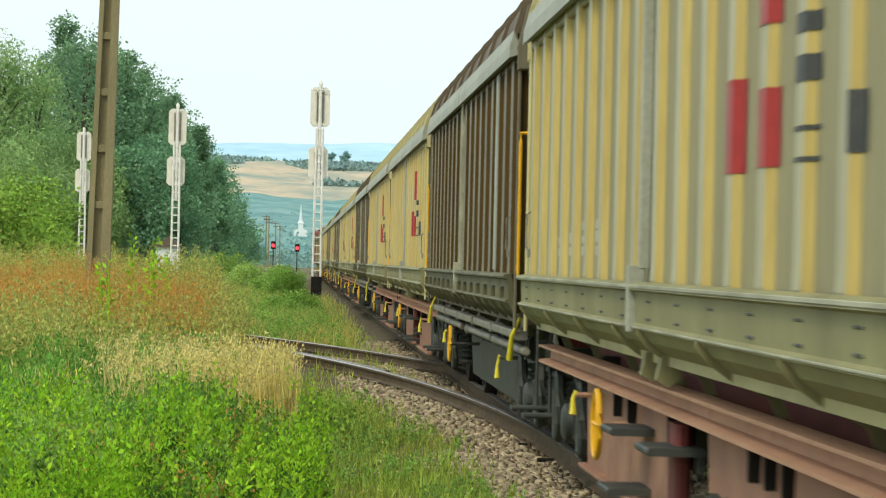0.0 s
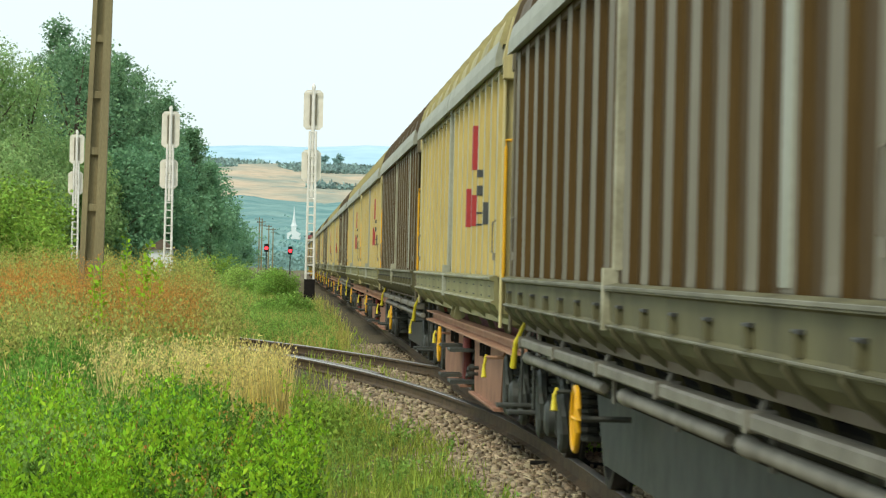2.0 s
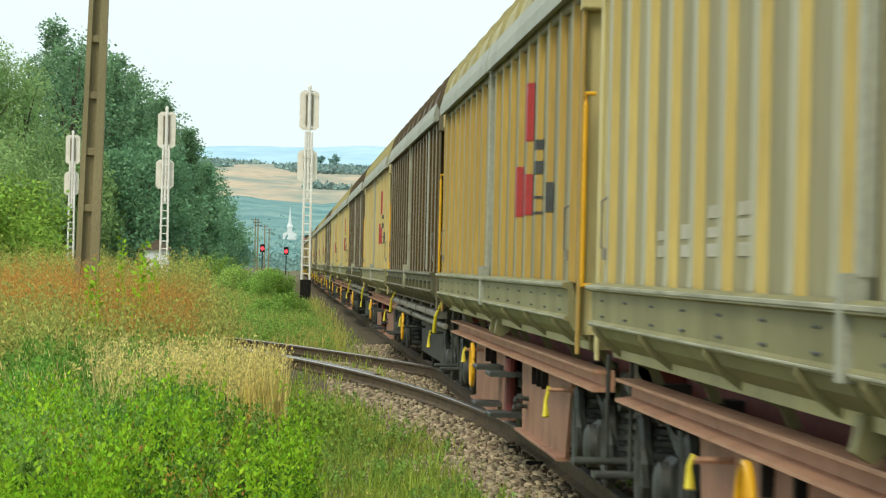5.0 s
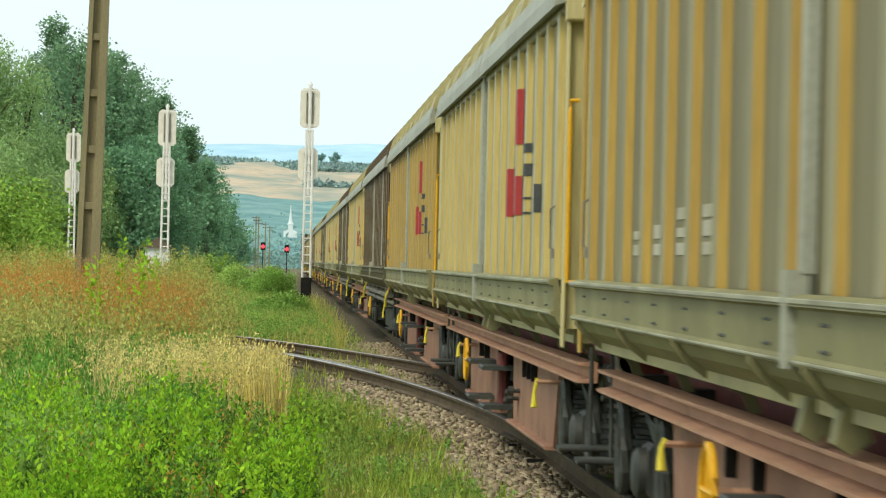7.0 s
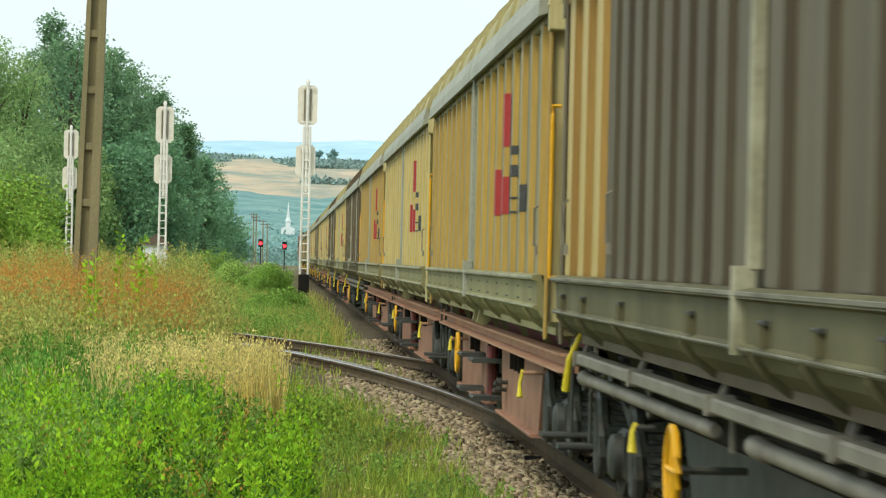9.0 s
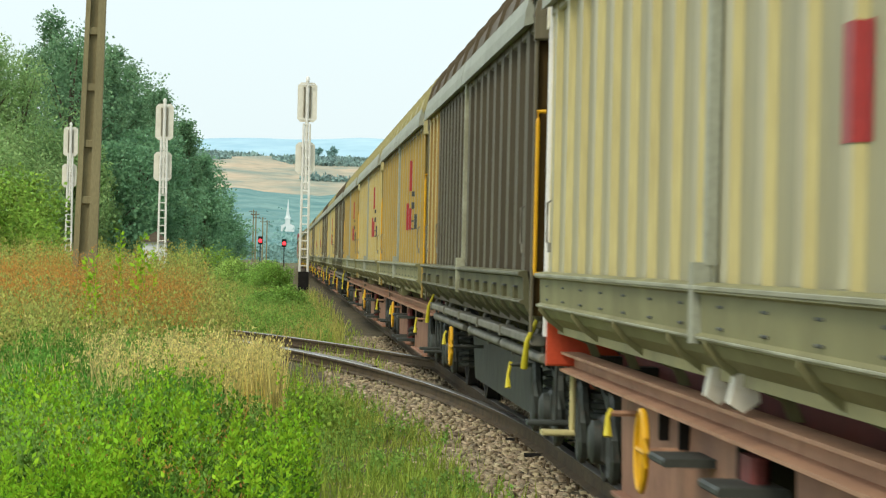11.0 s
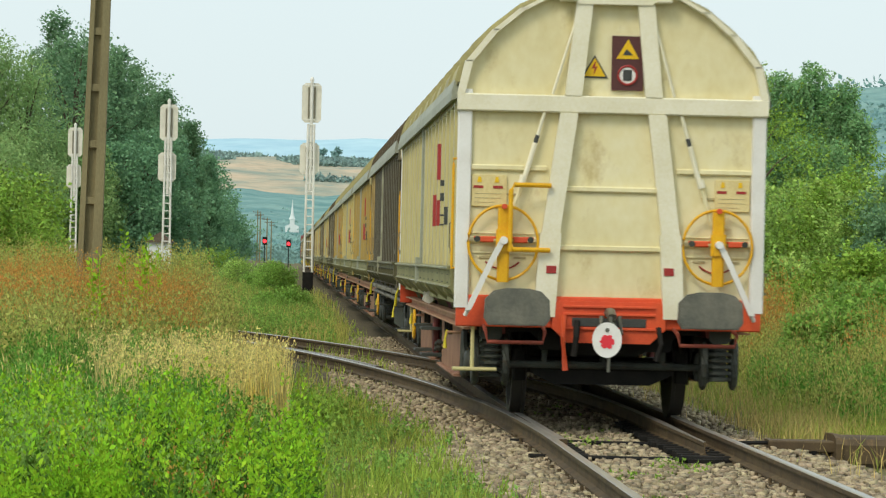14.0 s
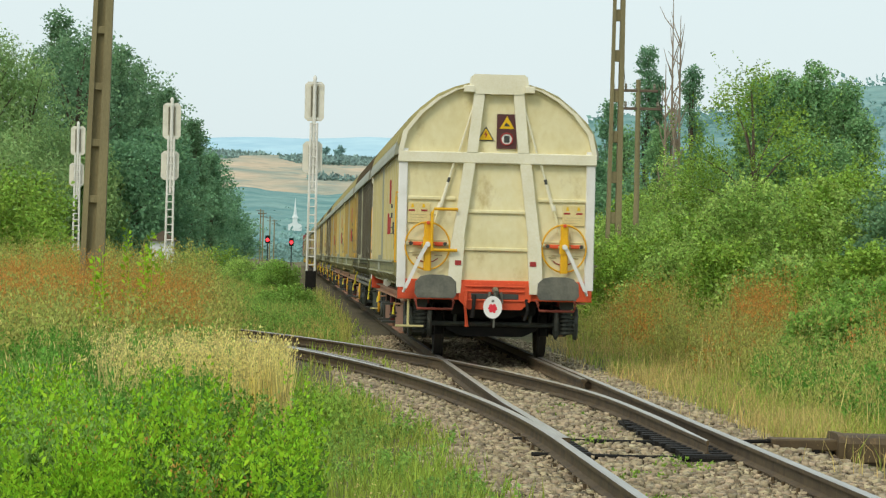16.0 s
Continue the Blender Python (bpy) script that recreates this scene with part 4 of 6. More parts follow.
            f.prism("y", *span(0.28, 0.42), [(-0.75, 0.84), (0.75, 0.84), (0.6, 0.70), (0.3, 0.58), (-0.3, 0.58), (-0.6, 0.70)])
            part("brake_yoke", f, BLACK, w)
    if last:
        rear_fittings(w, y0, st["end"])


def rear_fittings(w, y0, st_end):
    """Ratchet wheels, levers, handles, plates and the tail disc on the rear wall."""
    for s in (-1, 1):
        f = Form()
        c = (s * 0.985, y0 - 0.05, 1.60)
        ring = [(c[0] + 0.32 * math.cos(k * math.pi / 16), c[1], c[2] + 0.34 * math.sin(k * math.pi / 16)) for k in range(33)]
        f.tube(ring, 0.013, 8)
        wheel = part("end_handwheel", f, YELLOW, w, "large yellow handwheel ring", smooth=True)
        f = Form()
        f.box(c[0] - 0.055, c[0] + 0.055, c[1] - 0.07, c[1] - 0.01, 1.24, 1.92, 0.02)
        f.box(c[0] - 0.07, c[0] + 0.07, c[1] - 0.09, c[1] - 0.02, 1.52, 1.72, 0.02)
        part("lever_plate", f, YELLOW, wheel)
        for x0 in (c[0] - 0.21, c[0] + 0.10):
            f = Form()
            f.box(x0, x0 + 0.12, c[1] - 0.03, c[1] + 0.02, 1.60, 1.655, 0.01, 0)
            f.tube([(x0 - 0.06, c[1] - 0.01, 1.645), (x0 + 0.18, c[1] - 0.01, 1.645)], 0.012, 6, 0)
            f.turned("y", (x0 + (0.15 if x0 > c[0] else -0.03), c[1] - 0.04, 1.63), ((0, 0.028), (0.04, 0.028)), 10, 1)
            part("latch", f, [RED_FRAME, STEEL], wheel)
        f = Form()
        f.turned("y", (c[0], c[1] - 0.08, 1.93), ((-0.02, 0.025), (0.03, 0.025)), 10)
        part("pivot_pin", f, RED_FRAME, wheel)
        f = Form()
        f.bar((c[0], c[1] - 0.10, 1.64), (s * 1.10, c[1] - 0.10, 1.42), 0.06, 0.03)
        f.bar((s * 1.10, c[1] - 0.10, 1.42), (s * 1.30, c[1] - 0.10, 0.98), 0.055, 0.03)
        f.turned("y", (c[0], c[1] - 0.13, 1.62), ((-0.02, 0.035), (0.06, 0.04)), 12)
        f.tube([(s * 1.28, c[1] - 0.10, 1.02), (s * 1.325, c[1] - 0.06, 0.93)], 0.02, 8)
        part("release_lever", f, WHITE, wheel, "white painted release lever")
        f = Form()
        f.box(s * 1.12 - 0.16, s * 1.12 + 0.16, y0 + 0.005, y0 + 0.028, 1.93, 2.22, 0.003)
        plate = part("notice_plate", f, PLATE, w, "cream notice plate with worn bars")
        for dx in (-0.1, 0.08):
            g = Form()
            g.box(s * 1.12 + dx - 0.045, s * 1.12 + dx + 0.045, y0, y0 + 0.005, 2.095, 2.12, 0.001)
            part("bar_mark", g, RED, plate)
        for dx in (-0.09, 0.07):
            g = Form()
            g.prism("y", y0, y0 + 0.005, [(s * 1.12 + dx - 0.022, 2.15), (s * 1.12 + dx + 0.022, 2.15), (s * 1.12 + dx + 0.012, 2.20), (s * 1.12 + dx - 0.012, 2.20)])
            part("pictogram_mark", g, SIGN_YELLOW, plate)
        for z in (2.045, 2.005, 1.965):
            g = Form()
            g.box(s * 1.12 - 0.13, s * 1.12 + 0.11 - 0.06 * (z < 1.98), y0 + 0.001, y0 + 0.005, z, z + 0.005, 0.001)
            part("text_bar", g, FAINT_INK, plate, "row of small unreadable dark writing")
        for cx, z, hw in ((s * 0.985 - 0.16, 1.455, 0.055), (s * 0.985 + 0.16, 1.455, 0.055), (s * 0.90, 2.035, 0.06)):
            g = Form()
            g.box(cx - hw, cx + hw, y0 + 0.016, y0 + 0.03, z, z + 0.02, 0.001)
            part("text_bar", g, FAINT_INK, w, "small unreadable dark writing")
        for z in (1.50, 1.68):
            g = Form()
            g.box(*sorted((s * 0.70, s * 1.27)), y0 + 0.012, y0 + 0.03, z, z + 0.012, 0.002)
            part("panel_seam", g, st_end, w)
        f = Form()
        f.box(s * 0.60 - 0.045 - 0.06 * s, s * 0.60 + 0.045 - 0.06 * s, y0 - 0.075, y0 - 0.064, 1.33, 1.40, 0.002)
        part("red_mark", f, RED, w)
        f = Form()
        a0, a1 = (math.pi * 1.25, math.pi * 1.75)
        f.tube([(c[0] + 0.22 * math.cos(a0 + (a1 - a0) * k / 8), y0 + 0.02, c[2] - 0.02 + 0.22 * math.sin(a0 + (a1 - a0) * k / 8)) for k in range(9)], 0.008, 6)
        part("arrow_mark", f, RED, w)
    f = Form()
    f.tube([(-0.93, y0 - 0.16, 1.52), (-0.93, y0 - 0.16, 2.08), (-0.90, y0 - 0.16, 2.13), (-0.56, y0 - 0.10, 2.13)], 0.022, 8)
    f.tube([(-0.93, y0 - 0.16, 1.58), (-0.90, y0 - 0.16, 1.54), (-0.56, y0 - 0.10, 1.54)], 0.022, 8)
    part("grab_handle", f, YELLOW, w, "bent yellow grab handle", smooth=True)
    # warning plates
    f = Form()
    f.box(-0.02, 0.27, y0 - 0.004, y0 + 0.028, 3.02, 3.52, 0.004)
    plate = part("warning_plate", f, SIGN_BROWN, w, "dark brown warning plate with two symbols")
    g = Form()
    g.prism("y", y0 - 0.009, y0 - 0.004, [(0.02, 3.31), (0.23, 3.31), (0.125, 3.49)])
    part("triangle_sign", g, SIGN_YELLOW, plate)
    g = Form()
    g.prism("y", y0 - 0.013, y0 - 0.009, [(0.08, 3.345), (0.17, 3.345), (0.15, 3.37), (0.11, 3.40)])
    part("symbol", g, INK, plate)
    g = Form()
    g.turned("y", (0.125, y0 - 0.006, 3.16), ((-0.003, 0.085), (0.002, 0.085)), 24)
    part("round_sign", g, WHITE, plate)
    g = Form()
    rim = [(0.125 + 0.085 * math.cos(k * math.pi / 12), y0 - 0.01, 3.16 + 0.085 * math.sin(k * math.pi / 12)) for k in range(25)]
    g.tube(rim, 0.012, 6)
    part("red_ring", g, RED, plate)
    g = Form()
    g.box(0.085, 0.165, y0 - 0.014, y0 - 0.010, 3.11, 3.21, 0.002)
    part("symbol", g, INK, plate)
    f = Form()
    f.prism("y", y0 + 0.018, y0 + 0.028, [(-0.30, 3.13), (-0.05, 3.13), (-0.175, 3.34)])
    tri = part("triangle_sign", f, INK, w, "yellow high-voltage warning triangle")
    g = Form()
    g.prism("y", y0 + 0.013, y0 + 0.018, [(-0.275, 3.145), (-0.075, 3.145), (-0.175, 3.315)])
    part("sign_face", g, SIGN_YELLOW, tri)
    g = Form()
    g.prism("y", y0 + 0.008, y0 + 0.013, [(-0.165, 3.29), (-0.205, 3.215), (-0.178, 3.22), (-0.185, 3.16), (-0.15, 3.235), (-0.175, 3.232)])
    part("bolt_mark", g, RED, tri)
    # tail disc
    disc = Form()
    yd = y0 - 0.42
    ov = [(-0.05 + 0.135 * math.cos(k * math.pi / 16), 0.74 + 0.16 * math.sin(k * math.pi / 16)) for k in range(32)]
    disc.prism("y", yd, yd + 0.012, ov)
    d = part("tail_disc", disc, WHITE, w, "white oval tail disc with red spot")
    g = Form()
    spot = [(-0.05 + (0.062 + 0.012 * math.sin(k * 2.7)) * math.cos(k * math.pi / 10), 0.725 + (0.062 + 0.012 * math.cos(k * 1.9)) * math.sin(k * math.pi / 10)) for k in range(20)]
    g.prism("y", yd - 0.005, yd, spot)
    part("red_spot", g, glow("red_reflector", (0.75, 0.03, 0.05), 0.0), d)
    g = Form()
    g.turned("y", (-0.05, yd, 0.83), ((-0.006, 0.02), (0.0, 0.02)), 10)
    g.tube([(-0.02, yd + 0.03, 0.95), (-0.03, yd + 0.03, 0.45)], 0.016, 6)
    part("disc_stem", g, BUFFER, d)


def locomotive():
    """A boxy electric locomotive at the head, far off."""
    w = thing("locomotive", "dark red boxy locomotive far ahead at the train's head", "locomotive")
    f = Form()
    f.prism("x", -1.45, 1.45, [(0.7, 1.1), (18.6, 1.1), (18.9, 1.5), (18.5, 2.3), (18.0, 3.6), (17.6, 3.75), (1.7, 3.75), (1.3, 3.6), (0.8, 2.3), (0.4, 1.5)])
    part("body", f, mat("dark_red_locomotive_paint", (0.20, 0.035, 0.03), (0.12, 0.025, 0.02), 0.5, scale=1, fine=20), w)
    f = Form()
    f.box(-1.2, 1.2, 3.0, 16.3, 3.75, 4.05, 0.1)
    part("roof_hood", f, STEEL, w)
    for y0 in (2.0, 12.2):
        f = Form()
        f.box(-1.15, 1.15, y0, y0 + 5.0, 0.45, 1.05, 0.1)
        part("bogie_frame", f, BLACK, w)
        for k in range(3):
            f = Form()
            f.turned("x", (0, y0 + 0.55 + k * 1.95, 0.6), ((-0.8, 0.3), (-0.8, 0.6), (-0.68, 0.6), (-0.68, 0.1), (0.68, 0.1), (0.68, 0.6), (0.8, 0.6), (0.8, 0.3)), 20)
            part("wheelset", f, WHEEL, w)
    for s in (-1, 1):
        for y in (3.5, 6.0, 8.5, 11.0, 13.5):
            f = Form()
            f.box(*sorted((s * 1.44, s * 1.465)), y, y + 1.2, 2.5, 3.1, 0.01)
            part("side_window", f, BLACK, w)
    return w


def style(**kw):
    return kw


BEIGE_ST = style(half=0.075, edge=WORN_EDGE, front=RIB_FRONT, panel=PANEL, rib=YELLOW_RIB, sill=OLIVE, roof=ROOF, eave=EAVE, gear="truss", ribs=9, post=EAVE, corner=BEIGE, notes=True, note=NOTE, frame=BEIGE, end=BEIGE, rail=YELLOW, marks=True)
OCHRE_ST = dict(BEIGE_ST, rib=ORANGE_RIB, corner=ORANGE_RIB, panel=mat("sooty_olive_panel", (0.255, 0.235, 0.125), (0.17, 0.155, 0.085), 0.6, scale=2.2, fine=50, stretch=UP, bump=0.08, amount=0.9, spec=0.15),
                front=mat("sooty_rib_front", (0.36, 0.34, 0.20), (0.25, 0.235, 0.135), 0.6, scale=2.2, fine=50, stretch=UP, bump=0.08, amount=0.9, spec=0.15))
CREAM_ST = dict(BEIGE_ST, front=CREAM, panel=CREAM, rib=BEIGE, frame=CREAM, end=CREAM)
BROWN_ST = style(half=0.135, strip=True, edge=WORN_DARK, front=BROWN_FRONT, panel=BROWN, rib=BROWN, sill=OLIVE_DARK, roof=ROOF_BROWN, eave=EAVE, gear="tube", ribs=9, post=WORN_EDGE, corner=BROWN_RIB, frame=BROWN_RIB, end=BROWN, rail=YELLOW, marks=False, notes=False)
PATCH_ST = dict(BROWN_ST, panel=ORANGE_RIB, front=YELLOW_RIB, rib=mat("rust_stained_ochre_paint", (0.34, 0.22, 0.065), (0.22, 0.13, 0.04), 0.6, scale=2.5, fine=40, stretch=UP, bump=0.05, amount=0.9, spec=0.1), ribs=3)
GREY_ST = dict(BROWN_ST, patch=True, strip=False, panel=BROWN_RIB, front=mat("sooty_grey_front", (0.165, 0.15, 0.10), (0.10, 0.088, 0.055), 0.6, scale=2.2, fine=45, stretch=UP, bump=0.08, amount=0.9, spec=0.1), rib=mat("sooty_grey_paint", (0.085, 0.072, 0.045), (0.055, 0.045, 0.03), 0.6, scale=2.2, fine=45, stretch=UP, bump=0.08, amount=0.8, spec=0.15))
LAST_ST = dict(CREAM_ST, panel=PALE_PANEL, front=PALE_FRONT, corner=WHITE, notes=False, frame=mat("cream_frame_paint", (0.82, 0.78, 0.60), (0.68, 0.63, 0.43), 0.45, scale=2, fine=40, bump=0.04, amount=0.6))
L_BEIGE = "beige ribbed sliding-wall freight wagon with olive sill and red-brown frame"
L_OCHRE = "ochre-stained ribbed sliding-wall freight wagon with red-brown frame"
L_BROWN = "dirty dark brown ribbed sliding-wall freight wagon with grey pipes"
TRAIN = []   # wagon, its wheelsets, its number from the tail


def build_train():
    last = wagon(LAST_ST, "cream sliding-wall tail wagon with red headstock and white tail disc", True)
    plan = "GOCOBCBCCBCCBCBCCBCBC"
    kinds = {"G": (GREY_ST, "dirty grey-brown ribbed freight wagon with one beige door end"), "B": (BROWN_ST, L_BROWN), "O": (OCHRE_ST, L_OCHRE), "C": (BEIGE_ST, L_BEIGE)}
    first = {}
    TRAIN.append((last[0], last[1], 0))
    TRAIN.append((locomotive(), [], len(plan) + 1))
    for i, c in enumerate(plan, 1):
        if c not in first:
            w, sets = wagon(*kinds[c])
            first[c] = w
        else:
            w = copy_thing(first[c], Matrix())
            sets = [o for o in w.children if o.name.startswith("wheelset")]
        TRAIN.append((w, sets, i))


build_train()

# ---- signals, poles, church ----


def signal(name_label, x, y, base, top, lower, dark_foot):
    """A light signal seen from behind: lattice post, two back plates with dark strips for slots."""
    s = thing("light_signal", name_label, "railway signal", "light signals seen from behind")
    s.matrix_basis = pose(x, y, base)
    h = top - base
    f = Form()
    for sx in (-0.17, 0.17):
        f.tube([(sx, 0, 0.0), (sx * 0.75, 0, h * 0.80)], 0.055, 6)
        f.tube([(sx, 0.24, 0.0), (sx * 0.75, 0.2, h * 0.80)], 0.045, 6)
    part("lattice_post", f, POST, s)
    n = int(h * 0.80 / 0.34)
    for i in range(n):
        z = 0.3 + i * 0.34
        f = Form()
        f.box(-0.15, 0.15, -0.03, 0.0, z, z + 0.05, 0.006)
        part("rung", f, POST, s)
    f = Form()
    f.tube([(0, 0.06, h * 0.5), (0, 0.06, h + 0.03)], 0.07, 8)
    f.turned("z", (0, 0.1, h), ((0, 0.09), (0.05, 0.09), (0.16, 0.03)), 8)
    part("mast", f, POST, s, smooth=True)
    for z0, z1, dx in ((h - 1.72, h - 0.1, 0.0), (lower - base, lower - base + 1.3, -0.04)):
        f = Form()
        w, c = 0.40, 0.13
        f.prism("y", 0.16, 0.20, [(dx - w + c, z0), (dx + w - c, z0), (dx + w, z0 + c), (dx + w, z1 - c), (dx + w - c, z1), (dx - w + c, z1), (dx - w, z1 - c), (dx - w, z0 + c)])
        head = part("back_plate", f, HEAD, s, "cream signal back plate with cut corners")
        f = Form()
        # Dark strips laid on the plate stand for its narrow dark slots.
        for sx in (-0.17, 0.17):
            f.box(dx + sx * 0.75 - 0.026, dx + sx * 0.75 + 0.026, 0.08, 0.16, z0 + 0.18, z1 - 0.18, 0.02)
        part("lamp_housing", f, SHADE, head)
        for zz in (z0 + 0.1, z1 - 0.1):
            f = Form()
            f.box(dx - 0.3, dx + 0.3, 0.0, 0.03, zz - 0.025, zz + 0.025, 0.006)
            part("clamp", f, POST, head)
    f = Form()
    f.box(-0.22, 0.22, -0.06, 0.32, -0.5, dark_foot, 0.02)
    part("foot", f, BLACK, s, "dark painted post foot")
    return s


signal("tall pale lattice light signal beside the main track", 0.83, 127, -0.35, 8.6, 4.75, 1.1)
signal("pale lattice light signal standing in weeds", -5.45, 139, -0.1, 8.15, 4.6, 0.4)
signal("pale lattice light signal beyond the concrete pole", -11.95, 173, 0.0, 8.35, 4.9, 0.4)


def concrete_pole(label, x, y, base, h, w0, w1, lean, depth=0.26, web=True):
    """A tapered concrete pole of two legs with cross pieces."""
    p = thing("concrete_pole", label, "utility pole")
    p.matrix_basis = pose(x, y, base, 0, lean, 0)
    for s in (-1, 1):
        f = Form()
        a, b = w0 / 2, w1 / 2
        k0, k1 = w0 * 0.40, w1 * 0.36
        if s < 0:
            k0, k1 = w0 * 0.24, w1 * 0.24
        rings = []
        for z, o, k in ((0, a, k0), (h, b, k1)):
            xs = sorted((s * o, s * (o - k)))
            rings.append([(xs[0], -depth / 2, z), (xs[1], -depth / 2, z), (xs[1], depth / 2, z), (xs[0], depth / 2, z)])
        f.sweep(rings)
        part("leg", f, CONCRETE, p)
    n = int(h / 1.05)
    for i in range(n):
        f = Form()
        z = 0.5 + i * 1.05
        o = (w0 + (w1 - w0) * z / h) / 2 - 0.02
        f.box(-o, o, -depth / 2 + 0.05, depth / 2 - 0.05, z, z + (0.14 if web else 0.3), 0.01)
        part("cross_piece", f, CONCRETE, p)
    if web:
        f = Form()
        f.box(-w0 * 0.26, w0 * 0.1, 0.0, 0.05, 0, h, 0.004)
        part("web", f, CONCRETE, p)
    return p


concrete_pole("tall weathered concrete overhead line pole in weeds", -3.72, 58, -0.3, 8.2, 0.47, 0.33, 1.2)
concrete_pole("tall weathered concrete line pole beside the bushes", 8.32, 80, -0.2, 10.0, 0.42, 0.28, 0.2, web=False)


def timber_pole(label, x, y, base, h, r):
    p = thing("timber_pole", label, "utility pole")
    p.matrix_basis = pose(x, y, base)
    f = Form()
    f.tube([(0, 0, 0), (0.02, 0, h * 0.5), (0, 0, h)], [r, r * 0.85, r * 0.7], 10)
    part("shaft", f, CONCRETE, p, smooth=True)
    f = Form()
    f.box(-0.75, 0.55, -0.06, 0.0, h - 0.35, h - 0.27, 0.01)
    f.box(-0.45, 0.65, -0.06, 0.0, h - 0.85, h - 0.77, 0.01)
    part("cross_arm", f, WOOD, p)
    for dx, dz in ((-0.7, -0.27), (-0.35, -0.27), (0.45, -0.27), (-0.35, -0.77), (0.55, -0.77)):
        f = Form()
        f.turned("z", (dx, -0.03, h + dz), ((0, 0.02), (0.06, 0.045), (0.10, 0.03), (0.13, 0.04), (0.16, 0.015)), 8)
        part("insulator", f, SHADE, p)
    return p


timber_pole("old wooden telegraph pole with insulators among bushes", 9.56, 86, 0.0, 6.5, 0.095)

# overhead wires by the concrete pole
for a, b in (((8.4, 80, 9.75), (9.1, 86, 6.17)), ((8.3, 80, 9.75), (9.2, 86, 6.17))):
    f = Form()
    f.tube([Vector(a).lerp(Vector(b), k / 6) - Vector((0, 0, 0.15 * math.sin(k * math.pi / 6))) for k in range(7)], 0.008, 4)
    tagged(part("wire", f, STEEL), "thin hanging overhead wire", "wire")

# far poles and red signals
for x, y, h in ((-4.3, 470, 8.0), (-3.6, 520, 7.9), (-3.1, 560, 7.8), (-5.0, 500, 8.8)):
    p = timber_pole("far wooden telegraph pole in the haze", x, y, -0.3, h, 0.13)
for x, y, z in ((-3.25, 430, 3.25), (0.05, 430, 2.95)):
    s = thing("red_signal", "far dark signal post showing a red light", "railway signal", "red signals")
    s.matrix_basis = pose(x, y, 0)
    f = Form()
    f.tube([(0, 0, -0.3), (0, 0, z + 0.5)], 0.07, 8)
    part("post", f, BLACK, s)
    f = Form()
    f.box(-0.32, 0.32, -0.05, 0.15, z - 0.5, z + 0.6, 0.08)
    part("head", f, BLACK, s)
    f = Form()
    f.turned("y", (0, -0.08, z), ((-0.08, 0.22), (0.0, 0.24)), 16)
    part("lamp", f, glow("red_signal_light", (1.0, 0.03, 0.04), 3.0), s, "glowing red lamp")

ch = thing("church", "white church with a pointed spire in the valley", "church")
ch.matrix_basis = pose(1.2, 1095, 9.4) @ Matrix.Scale(0.66, 4)
# White plaster with a bluish haze tint in its base colour.
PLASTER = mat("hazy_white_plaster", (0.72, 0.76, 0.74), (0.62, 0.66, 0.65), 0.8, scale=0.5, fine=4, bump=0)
f = Form()
f.box(-1.3, 1.3, -1.3, 1.3, 0, 7.0, 0.1)
part("tower", f, PLASTER, ch)
f = Form()
f.turned("z", (0, 0, 0), ((7.0, 1.9), (7.6, 1.5), (8.6, 1.0), (12.5, 0.5), (17.5, 0.08)), 8)
part("spire", f, PLASTER, ch)
f = Form()
f.box(-3.6, 3.6, -1.2, 9, 0, 3.2, 0.1)
f.prism("y", -1.2, 9, [(-3.8, 3.2), (3.8, 3.2), (0, 5.0)])
part("nave", f, PLASTER, ch)

hut = thing("trackside_hut", "small pale hut with brown roof behind weeds", "hut")
hut.matrix_basis = pose(-6.85, 165, 0.45)
f = Form()
f.box(-0.62, 0.62, 0, 1.6, -0.6, 1.55, 0.02)
part("wall", f, PLASTER, hut)
f = Form()
f.prism("y", -0.2, 1.8, [(-0.8, 1.5), (0.8, 1.5), (0.05, 2.05)])
part("roof", f, WOOD, hut)

# ---- plants ----
RNG = np.random.default_rng(7)


def cards(name, pos, size, material, parent=None, up=0.3, flat=None, long=1.6):
    """Leaves as folded blades of four points at given places."""
    n = len(pos)
    d = RNG.normal(size=(n, 3))
    d[:, 2] = d[:, 2] * 0.6 + up
    if flat is not None:
        d = d * 0.5 + flat
    d /= np.linalg.norm(d, axis=1)[:, None]
    e = np.cross(d, RNG.normal(size=(n, 3)))
    e /= np.linalg.norm(e, axis=1)[:, None] + 1e-9
    s = (size * RNG.uniform(0.6, 1.4, n))[:, None]
    tip, mid = pos + d * s * long, pos + d * s * long * 0.45
    nrm = np.cross(d, e) * 0.18
    v = np.empty((n, 4, 3))
    v[:, 0], v[:, 1], v[:, 2], v[:, 3] = pos, mid + (e * 0.5 + nrm) * s, tip, mid + (-e * 0.5 + nrm) * s
    return flat_mesh(name, v.reshape(-1, 3), 4, material, parent)


def flat_mesh(name, v, k, material, parent=None):
    """Loose faces of k corners each, out of an array."""
    n = len(v) // k
    me = bpy.data.meshes.new(name)
    me.vertices.add(len(v))
    me.vertices.foreach_set("co", v.astype(np.float32).ravel())
    me.loops.add(len(v))
    me.loops.foreach_set("vertex_index", np.arange(len(v), dtype=np.int32))
    me.polygons.add(n)
    me.polygons.foreach_set("loop_start", np.arange(0, len(v), k, dtype=np.int32))
    me.polygons.foreach_set("loop_total", np.full(n, k, dtype=np.int32))
    me.materials.append(material)
    me.update()
    me.validate()
    ob = new(name, me)
    ob.parent = parent
    return ob


